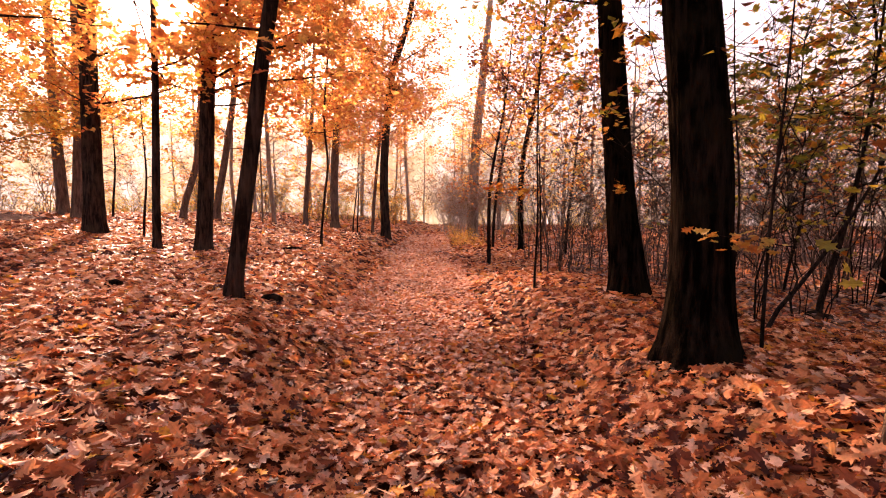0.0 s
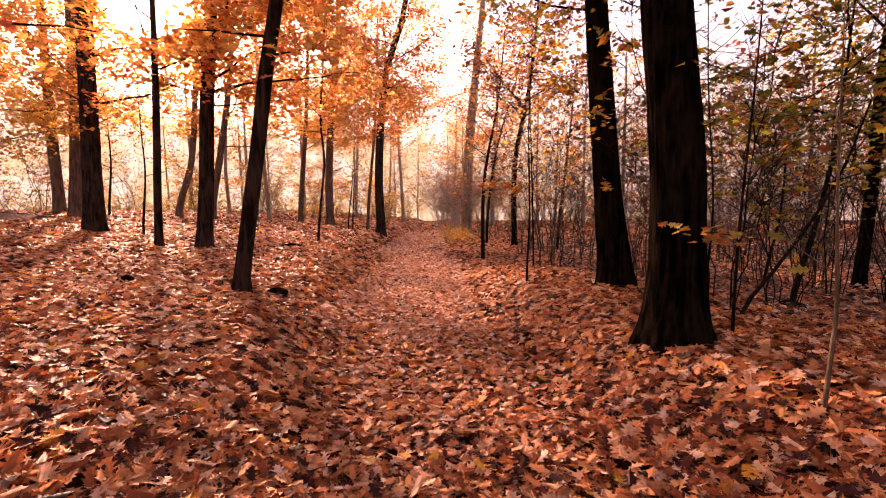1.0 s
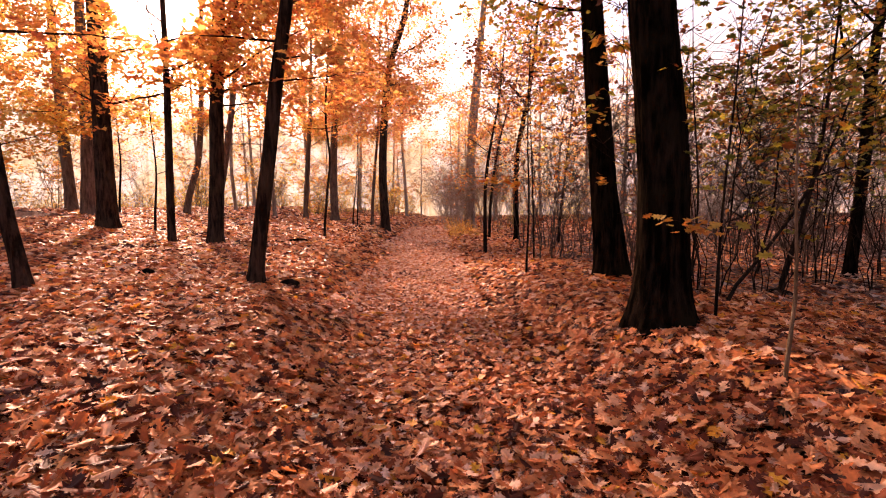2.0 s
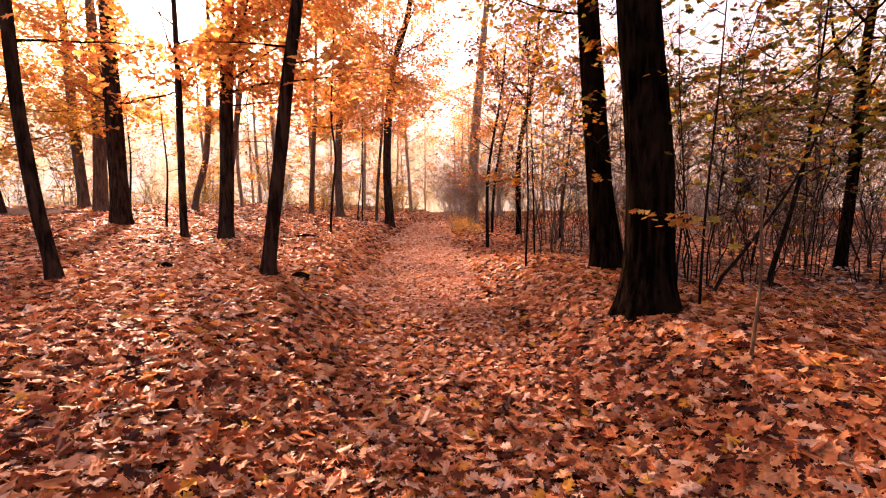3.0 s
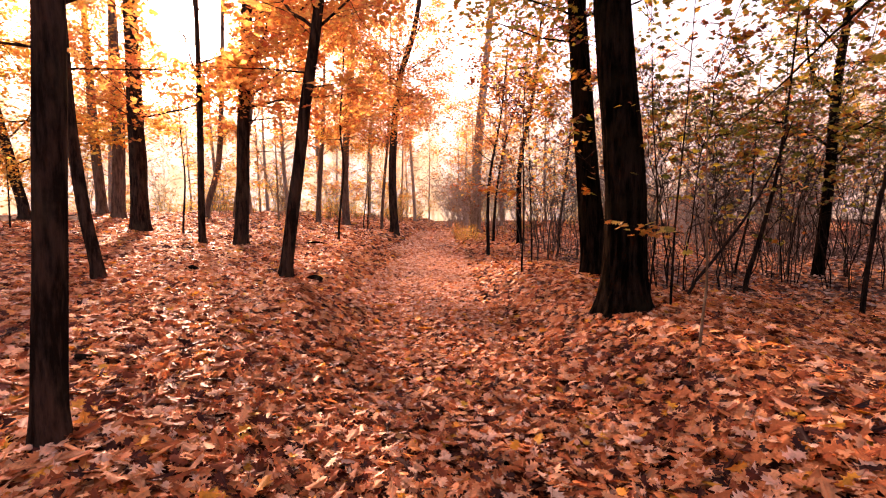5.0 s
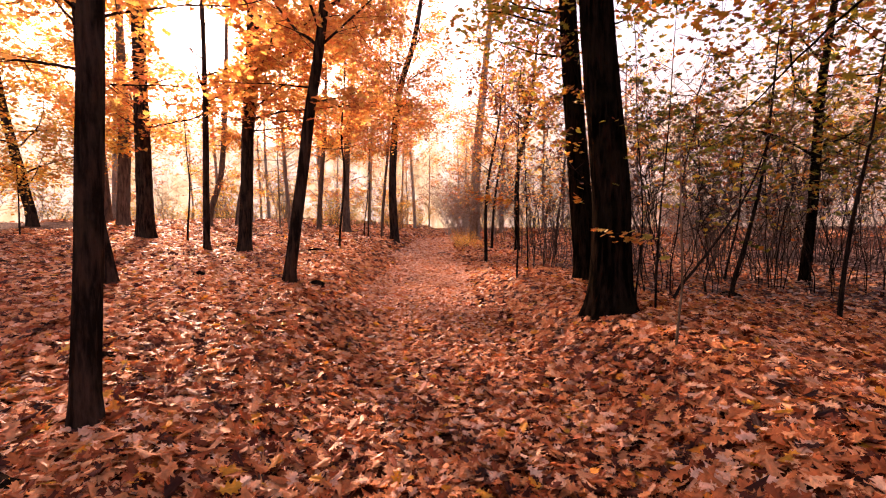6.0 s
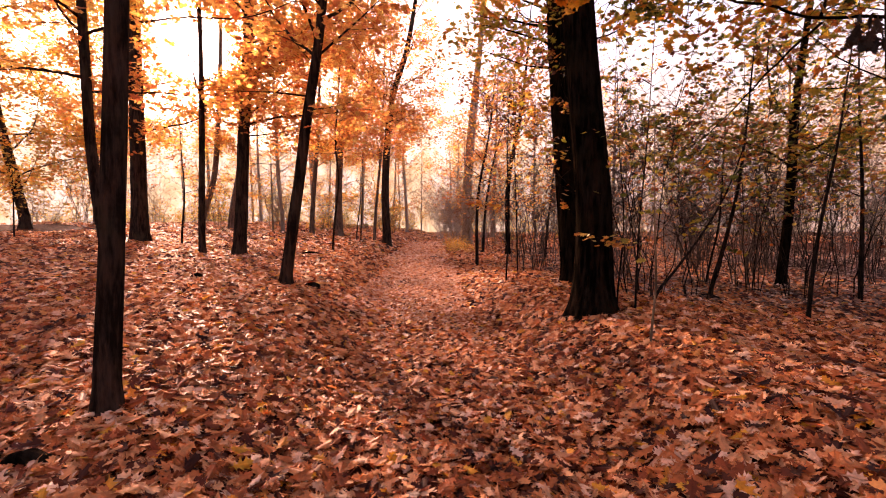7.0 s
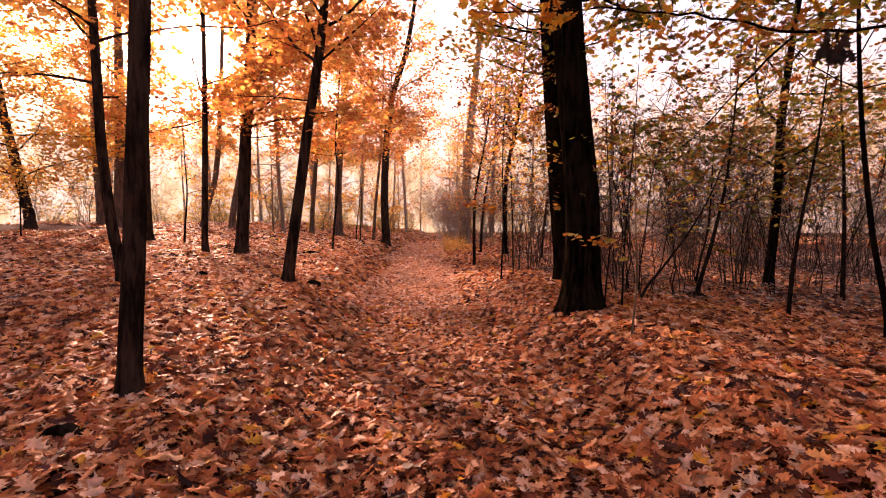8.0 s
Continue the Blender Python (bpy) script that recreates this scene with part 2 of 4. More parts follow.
def leaf_template(outline, mid, fold, curl):
    """Vertices and triangles of one leaf, 1 long from stalk to tip along x, folded at its midrib and curled."""
    top = [(x, y) for x, y in outline]
    rib = [(x, 0.0) for x in mid]
    verts, tris = [], []
    for p in rib:
        verts.append(p)
    n = len(rib)
    for side in (1, -1):
        first = len(verts)
        verts += [(x, side * y * (1.0 if side > 0 else 0.93)) for x, y in top]
        ring = list(range(n)) + list(range(first + len(top) - 1, first - 1, -1))
        flat = [Vector((verts[i][0], verts[i][1], 0)) for i in ring]
        from_poly = tessellate([flat])
        tris += [tuple(ring[k] for k in (tri if side < 0 else tri[::-1])) for tri in from_poly]
    out = [(x - 0.5, y, fold * abs(y) + curl * (x - 0.5) ** 2 * 4 * 0.5 + 0.25 * fold * math.sin(9 * x + 7 * y)) for x, y in verts]
    return np.array(out), np.array(tris)


from mathutils.geometry import tessellate_polygon as tessellate

OAK = [(0.02, 0.012), (0.13, 0.04), (0.2, 0.25), (0.28, 0.13), (0.36, 0.16), (0.5, 0.42), (0.55, 0.18), (0.61, 0.175), (0.79, 0.37), (0.78, 0.15), (0.94, 0.2), (0.91, 0.095)]
OAK_SMALL = [(0.13, 0.05), (0.23, 0.26), (0.33, 0.13), (0.5, 0.42), (0.57, 0.17), (0.78, 0.37), (0.8, 0.13)]
OVAL = [(0.4, 0.37), (0.64, 0.17)]
LEAF_HI = [leaf_template(OAK, (-0.12, 0.3, 0.65, 1.0), f, c) for f, c in ((0.12, 0.1), (-0.14, 0.2), (0.08, -0.14), (0.28, 0.28), (0.03, 0.05))]
LEAF_MID = [leaf_template(OAK_SMALL, (0.0, 0.5, 1.0), f, c) for f, c in ((0.14, 0.1), (-0.1, 0.12), (0.1, -0.1))]
LEAF_LO = [leaf_template(OVAL, (0.0, 1.0), f, c) for f, c in ((0.3, 0.1), (-0.2, 0.2))]


def unit(v):
    return v / np.maximum(1e-6, np.linalg.norm(v, axis=1, keepdims=True))


def spread_leaves(pos, along, up, size, shapes):
    """Arrays of vertices and triangles: one leaf of the shapes at each place."""
    a = unit(along)
    s = unit(np.cross(up, a))
    n = np.cross(a, s)
    which = rng.integers(0, len(shapes), len(pos))
    vs, ts, off = [], [], 0
    for k, (tv, tt) in enumerate(shapes):
        i = np.nonzero(which == k)[0]
        if not len(i):
            continue
        sz = size[i, None, None]
        v = pos[i, None, :] + sz * (tv[None, :, 0, None] * a[i, None, :] + tv[None, :, 1, None] * s[i, None, :] + tv[None, :, 2, None] * n[i, None, :])
        f = tt[None] + (np.arange(len(i)) * len(tv))[:, None, None] + off
        vs.append(v.reshape(-1, 3))
        ts.append(f.reshape(-1, 3))
        off += len(i) * len(tv)
    return np.concatenate(vs), np.concatenate(ts)


def curve_points(pts, step):
    """Smooth points through pts, about step apart."""
    pts = [Vector(p) for p in pts]
    n = len(pts)
    gap = [(pts[i + 1] - pts[i]).length for i in range(n - 1)]
    way = [(pts[i + 1] - pts[i]) / gap[i] for i in range(n - 1)]
    tan = [way[0]] + [(way[i - 1] * gap[i] + way[i] * gap[i - 1]) / (gap[i] + gap[i - 1]) for i in range(1, n - 1)] + [way[-1]]
    out = []
    for i in range(n - 1):
        k = max(1, int(gap[i] / step))
        for q in range(k):
            t = q / k
            h = gap[i]
            out.append(pts[i] * (2 * t ** 3 - 3 * t * t + 1) + tan[i] * h * (t ** 3 - 2 * t * t + t) + pts[i + 1] * (3 * t * t - 2 * t ** 3) + tan[i + 1] * h * (t ** 3 - t * t))
    out.append(pts[-1])
    return out


def tube(pts, radii, sides, rough=0.0, seed=0.0, roots=0):
    """Vertices and faces of a tapered, closed, slightly uneven tube."""
    verts, faces = [], []
    n = len(pts)
    side = Vector((1, 0, 0))
    base = pts[0].z
    for i, p in enumerate(pts):
        ax = (pts[min(i + 1, n - 1)] - pts[max(i - 1, 0)]).normalized()
        side = (side - ax * side.dot(ax)).normalized() if abs(side.dot(ax)) < 0.98 else ax.orthogonal().normalized()
        other = ax.cross(side)
        for k in range(sides):
            a = 2 * math.pi * k / sides
            r = radii[i]
            if rough:
                ridge = noise.noise(Vector((math.cos(a) * 2.6 + seed, math.sin(a) * 2.6, p.z * 0.35)))
                fine = noise.noise(Vector((math.cos(a) * 9 + seed, math.sin(a) * 9, p.z * 1.5)))
                r *= 1 + rough * ridge + rough * 0.6 * fine
            if roots:
                h = p.z - base
                r *= 1 + 0.22 * math.exp(-h / 0.16) * math.cos(roots * a + seed)
            verts.append(p + side * (r * math.cos(a)) + other * (r * math.sin(a)))
    for i in range(n - 1):
        for k in range(sides):
            k2 = (k + 1) % sides
            faces.append((i * sides + k, i * sides + k2, (i + 1) * sides + k2, (i + 1) * sides + k))
    faces.append(tuple(range(sides - 1, -1, -1)))
    faces.append(tuple((n - 1) * sides + k for k in range(sides)))
    return verts, faces


def merge(pieces):
    verts, faces = [], []
    for v, f in pieces:
        o = len(verts)
        verts += v
        faces += [tuple(i + o for i in face) for face in f]
    return verts, faces


def bough(rnd, start, heading, rise, length, r0, bend=0.25, least=4):
    """Points and radii of one limb that sets off from start and bends on its way."""
    n = max(least, int(length / 0.35))
    d = Vector((math.cos(heading), math.sin(heading), rise)).normalized()
    pts, p = [Vector(start)], Vector(start)
    for i in range(n):
        d = (d + Vector((rnd.uniform(-1, 1), rnd.uniform(-1, 1), rnd.uniform(-0.7, 0.8))) * bend * 0.5).normalized()
        p = p + d * (length / n)
        pts.append(p.copy())
    return pts, [r0 * (1 - 0.85 * i / n) for i in range(n + 1)]


def limb_with_leaves(rnd, start, heading, rise, length, r0, per_twig, leaf, bag, droop=0.5, fine=True):
    """One limb with its side twigs as a mesh; its leaves go into the bag as (place, along, up, size)."""
    pts, rad = bough(rnd, start, heading, rise, length, r0, 0.42)
    pieces = [tube(pts, rad, 6 if fine else 4)]
    bare = fine is None
    for i in range(1, len(pts)):
        f = i / (len(pts) - 1)
        if f < 0.15:
            continue
        for side in (-1, 1):
            h = heading + side * rnd.uniform(0.4, 1.3)
            tl = rnd.uniform(0.5, 1.1) * (1.2 - 0.5 * f) * min(1.0, 0.4 + 0.25 * length)
            tp, tr = bough(rnd, pts[i], h, rnd.uniform(-1.0, 0.5), tl, max(0.004, rad[i] * 0.4), 0.3, 4 if fine else 2)
            if not bare and (fine or side > 0):
                pieces.append(tube(tp, tr, 3))
            for _ in range(per_twig):
                k = rnd.random() * (len(tp) - 1)
                q = tp[int(k)].lerp(tp[int(k) + 1], k - int(k))
                spot = q + Vector((rnd.gauss(0, 0.17), rnd.gauss(0, 0.17), rnd.gauss(-0.06, 0.17)))
                a = rnd.uniform(0, 2 * math.pi)
                bag.append((spot, (math.cos(a), math.sin(a), -droop * rnd.random()), (rnd.gauss(0, 0.8), rnd.gauss(0, 0.8), 1), leaf * rnd.uniform(0.6, 1.3)))
    return merge(pieces)


# where crown leaves are cut away along the sun's rays to light the ground: x, y, half width
LIT = [(-6.9 + 4.34 * k / 8, 16.4 - 6.35 * k / 8, 0.34) for k in range(9)]  # the long streak over the bank
LIT += [(1.05, 9.4, 0.6), (1.6, 8.6, 0.45), (0.4, 10.4, 0.5), (2.3, 2.1, 0.2), (2.6, 1.85, 0.14), (2.25, 0.7, 0.24), (3.0, 1.3, 0.24), (2.75, 0.75, 0.2), (8.5, 9.5, 0.8), (10.5, 8.0, 0.7)]
LIT += [(float(path_centre(y)) + dx, y, r) for y, dx, r in ((12.0, 0.0, 0.5), (15.0, -0.2, 0.9), (18.5, 0.2, 1.0), (22.5, 0.0, 1.3), (28.0, 0.0, 1.6), (35.0, 0.0, 2.2))]
LIT += [(-4.6, 17.2, 1.1), (-2.8, 13.6, 0.9), (-1.9, 11.2, 0.6), (-4.2, 13.9, 0.5), (-7.6, 20.5, 1.4), (-10.5, 18.5, 0.8), (-13.0, 21.5, 1.2)]
dapple = random.Random(19)
for k in range(44):  # small flecks of sun, added to brighten the bank and the near path
    y = dapple.uniform(0.0, 9.5)
    LIT.append((dapple.uniform(-4.2 - 0.35 * y, 0.75 - 0.1 * y), y, dapple.uniform(0.1, 0.24)))
for k in range(26):
    LIT.append((dapple.uniform(-1.2, 0.9), dapple.uniform(0.2, 4.5), dapple.uniform(0.1, 0.24)))
for k in range(64):
    y = dapple.uniform(6.5, 17)
    LIT.append((float(path_centre(y)) + dapple.uniform(-2.6, 1.2), y, dapple.uniform(0.28, 0.6)))
for k in range(3):
    LIT.append((dapple.uniform(1.5, 3.2), dapple.uniform(0.2, 1.6), dapple.uniform(0.12, 0.22)))
LIT += [(2.0 + 0.58 * k, 3.75 - 0.99 * k, 0.22) for k in range(7)]  # sun along the flank of the massive oak
LIT += [(1.0, 22.0, 0.7), (1.2, 24.5, 0.8)]
for k in range(30):
    y = dapple.uniform(10, 18)
    LIT.append((dapple.uniform(-0.4 * y, -1.8), y, dapple.uniform(0.25, 0.5)))
SUN_SPOTS = [(Vector((x, y, gz(x, y))), r) for x, y, r in LIT]


def leaf_bag_mesh(name, bag, mat, shapes, origin=None):
    if origin is not None:  # leaves removed: in the camera's line to the low sun, and on rays to the lit ground spots
        keep = []
        for b in bag:
            p = Vector(b[0]) + origin
            open_here = (p - Vector((0.05, -1.3, 1.55))).normalized().dot(SUN_DIR) > math.cos(radians(3.8))
            for spot, wide in SUN_SPOTS:
                v = p - spot
                if open_here or v.cross(SUN_DIR).length < wide:
                    open_here = True
                    break
            if not open_here:
                keep.append(b)
        bag = keep
    pos = np.array([tuple(b[0]) for b in bag])
    along, up = np.array([b[1] for b in bag]), np.array([b[2] for b in bag])
    size = np.array([b[3] for b in bag])
    v, t = spread_leaves(pos, along, up, size, shapes)
    return tri_mesh(name, v, t, mat)


# ---- ground, litter and distance ----
def build_ground():
    def axis(lo, hi, near, step):
        out, v, s = [0.0], 0.0, step
        while v < hi:
            s = step if v < near else s * 1.12
            v += s
            out.append(min(v, hi))
        v, s = 0.0, step
        while v > lo:
            s = step if v > -near else s * 1.12
            v -= s
            out.insert(0, max(v, lo))
        return np.array(out)
    xs, ys = axis(-420, 420, 9, 0.2), axis(-200, 600, 14, 0.22)
    gx, gy = np.meshgrid(xs, ys)
    zz = ground(gx, gy)
    verts = np.stack([gx, gy, zz], -1).reshape(-1, 3)
    w = len(xs)
    i = (np.arange(len(ys) - 1)[:, None] * w + np.arange(w - 1)[None]).ravel()
    tris = np.concatenate([np.stack([i, i + 1, i + w + 1], 1), np.stack([i, i + w + 1, i + w], 1)])
    return tagged(new("ground", tri_mesh("ground", verts, tris, SOIL)), "brown leaf mould ground with a hollow path between banks", "ground", kind="structure")


build_ground()


def litter_patch(n, x0, x1, y0, y1, lo, hi, shapes, tilt, lift, everywhere=False):
    x, y = rng.uniform(x0, x1, n), rng.uniform(y0, y1, n)
    seen = np.abs(x - 0.1) < np.maximum(y, -1) + 4.2
    if everywhere:  # round the start of the path
        seen = ~seen | (y < -0.9)
    x, y = x[seen], y[seen]
    n = len(x)
    size = rng.uniform(lo, hi, n)
    on_path = np.abs(x - path_centre(y)) < 0.9
    size = np.where(on_path, size * 0.85, size)
    pos = np.stack([x, y, ground(x, y) + rng.uniform(0.004, lift, n)], 1)
    a = rng.uniform(0, 2 * np.pi, n)
    sx, sy = (ground(x + 0.1, y) - ground(x - 0.1, y)) / 0.2, (ground(x, y + 0.1) - ground(x, y - 0.1)) / 0.2
    along = np.stack([np.cos(a), np.sin(a), sx * np.cos(a) + sy * np.sin(a) + rng.normal(0, tilt, n)], 1)
    up = np.stack([rng.normal(0, tilt, n) - sx, rng.normal(0, tilt, n) - sy, np.ones(n)], 1)
    return spread_leaves(pos, along, up, size, shapes)


def build_litter():
    patches = [
        litter_patch(25000, -4.6, 5.2, -0.9, 2.4, 0.075, 0.155, LEAF_HI, 0.34, 0.085),
        litter_patch(28000, -6.0, 6.6, 2.4, 6.0, 0.08, 0.155, LEAF_MID, 0.34, 0.08),
        litter_patch(12000, -6.5, 7.0, 6.0, 9.0, 0.11, 0.2, LEAF_LO, 0.25, 0.07),
        litter_patch(16000, -11, 11, -9, 5, 0.12, 0.2, LEAF_LO, 0.2, 0.05, True),
        litter_patch(9000, -12, -5.0, 0.5, 9, 0.11, 0.2, LEAF_LO, 0.2, 0.05),
        litter_patch(6000, 6.0, 14, 0.5, 9, 0.11, 0.2, LEAF_LO, 0.2, 0.05),
        litter_patch(24000, -14, 12, 9, 18, 0.15, 0.24, LEAF_LO, 0.24, 0.06),
        litter_patch(18000, -24, 18, 17, 38, 0.2, 0.34, LEAF_LO, 0.25, 0.07),
        litter_patch(8000, -9, 6, 36, 62, 0.25, 0.4, LEAF_LO, 0.25, 0.07),
        litter_patch(16000, -52, 40, 30, 82, 0.4, 0.7, LEAF_LO, 0.25, 0.1),
    ]
    vs, ts, off = [], [], 0
    for v, t in patches:
        vs.append(v)
        ts.append(t + off)
        off += len(v)
    bed = tagged(new("leaf_litter", tri_mesh("leaf_litter", np.concatenate(vs), np.concatenate(ts), LITTER)),
                 "thick carpet of brown and tan fallen oak leaves", "fallen leaves", kind="stuff")
    crumbs = [litter_patch(1300, -0.9, 0.9, 1.5, 6.0, 0.06, 0.12, LEAF_MID, 0.25, 0.085), litter_patch(13000, -1.7, 0.6, 5.0, 15.0, 0.05, 0.12, LEAF_LO, 0.25, 0.09), litter_patch(7000, -2.2, 0.3, 15.0, 34.0, 0.09, 0.18, LEAF_LO, 0.25, 0.09)]
    vs, ts, off = [], [], 0
    for v, t in crumbs:
        vs.append(v)
        ts.append(t + off)
        off += len(v)
    tagged(part("trodden_leaves", tri_mesh("trodden_leaves", np.concatenate(vs), np.concatenate(ts), TRODDEN), bed, "trodden leaf fragments along the path, paled further for sun and haze"), kind="stuff")
    v, t = litter_patch(15000, 3.2, 20.0, 5.2, 22.0, 0.1, 0.18, LEAF_LO, 0.25, 0.13)
    keep = v.reshape(-1, len(LEAF_LO[0][0]), 3)[:, 0, 0] > 3.7 + 0.6 * np.sin(v.reshape(-1, len(LEAF_LO[0][0]), 3)[:, 0, 1])
    per = len(t) // len(keep)
    tagged(part("decayed_leaves", tri_mesh("decayed_leaves", v, t.reshape(-1, per, 3)[keep].reshape(-1, 3), DULL), bed, "dull greyish leaves under the thicket"), kind="stuff")
    shapes = [tri_mesh("leaf", v * 1.0, t, LITTER_ONE) for v, t in LEAF_HI]
    rnd = random.Random(5)
    for k in range(300):
        x, y = rnd.uniform(-1.7, 2.0), rnd.uniform(0.5, 3.0)
        ob = new("leaf", shapes[k % len(shapes)])
        ob.parent = bed
        s = rnd.uniform(0.09, 0.155)
        ob.matrix_basis = pose(x, y, gz(x, y) + rnd.uniform(0.05, 0.09), rnd.gauss(0, 17), rnd.gauss(0, 17), rnd.uniform(0, 360)) @ Matrix.Diagonal((s, s, s, 1))

    bright = [tri_mesh("leaf", v * 1.0, t, OVERHEAD) for v, t in LEAF_HI]
    for k, (x, y) in enumerate(((-1.05, 5.6), (-0.95, 5.68), (-1.12, 5.45), (-0.4, 4.75), (-0.3, 4.3), (0.1, 5.2), (-1.5, 6.3), (0.25, 3.2), (1.5, 1.9), (-0.5, 2.4))):
        ob = part("leaf", bright[k % len(bright)], bed, "bright orange fallen leaf")
        ob.matrix_basis = pose(x, y, gz(x, y) + 0.085, rnd.gauss(0, 10), rnd.gauss(0, 10), rnd.uniform(0, 360)) @ Matrix.Scale(rnd.uniform(0.14, 0.2), 4)


build_litter()


def build_distance():
    verts, faces, n = [], [], 96
    for k in range(n):
        a = 2 * math.pi * k / n
        for z in (-3, 9, 22, 40, 75):
            verts.append((85 * math.cos(a), 85 * math.sin(a), z))
    for k in range(n):
        for j in range(4):
            i, i2 = k * 5 + j, ((k + 1) % n) * 5 + j
            faces.append((i, i2, i2 + 1, i + 1))
    tagged(new("backdrop", make_mesh("backdrop", verts, faces, painted_haze_material())), "glowing backdrop painted as pale sunlit haze over far autumn woods", "backdrop", kind="structure")


build_distance()


# ---- trees ----
def tree_shape(x, y, dia, height, bends):
    """Points of a trunk: bends are (height, sideways metres); past the last one it goes on straight."""
    pts = [(0, 0, -0.15)] + [(0, 0, 0)] + [(dx, 0.02 * h, h) for h, dx in bends]
    (h1, d1), (h2, d2) = ((0, 0), bends[0]) if len(bends) == 1 else bends[-2:]
    slope = 0.6 * (d2 - d1) / (h2 - h1)
    if height > h2 + 1:
        pts += [(d2 + slope * (height - h2) * f, 0.02 * h2, h2 + (height - h2) * f) for f in (0.5, 1.0)]
    return pts


def build_tree(label, x, y, dia, height, bends, bark, leaf_mat, limbs=14, low=3.0, per_twig=12, leaf=0.145, seed=1, flare=0.35, roots=5, reach=(1.8, 4.2), shapes=None, group="oaks on the bank", sides=16, fixed=(), swell=0.0):
    rnd = random.Random(seed)
    root = thing("tree", x, y, label, "tree", group)
    pts = curve_points(tree_shape(x, y, dia, height, bends), 0.22 if dia < 0.3 else 0.14)
    r0 = dia / 2
    rad = [r0 * (1 + flare * math.exp(-max(0, p.z) / (swell or 0.55 * dia + 0.05))) * max(0.12, 1 - 0.8 * max(0, p.z) / height * (0.5 + 0.5 * max(0, p.z) / height)) for p in pts]
    v, f = tube(pts, rad, sides, 0.13 if dia > 0.5 else 0.09, seed * 3.7, roots)
    part("trunk", make_mesh("trunk", v, f, bark), root)
    bag = []

    def at(h):
        return min(range(len(pts)), key=lambda i: abs(pts[i].z - h))

    jobs = list(fixed)
    for k in range(limbs):
        h = low + (height * 0.95 - low) * ((k + rnd.random()) / limbs) ** 1.7
        jobs.append((h, math.degrees(2.4 * k + rnd.uniform(-0.5, 0.5)), rnd.uniform(0.0, 1.15), rnd.uniform(*reach)))
    for h, heading, rise, length in jobs:
        i = at(h)
        me = limb_with_leaves(rnd, pts[i], radians(heading), rise, length, min(rad[i] * 0.4, 0.008 + 0.0075 * length), per_twig, leaf, bag, fine=y < 9)
        part("limb", make_mesh("limb", *me, bark), root)
    if bag:
        part("crown", leaf_bag_mesh("crown", bag, leaf_mat, shapes or (LEAF_MID if y < 9 else LEAF_LO), root.location), root, "autumn leaves of the crown")
    return root


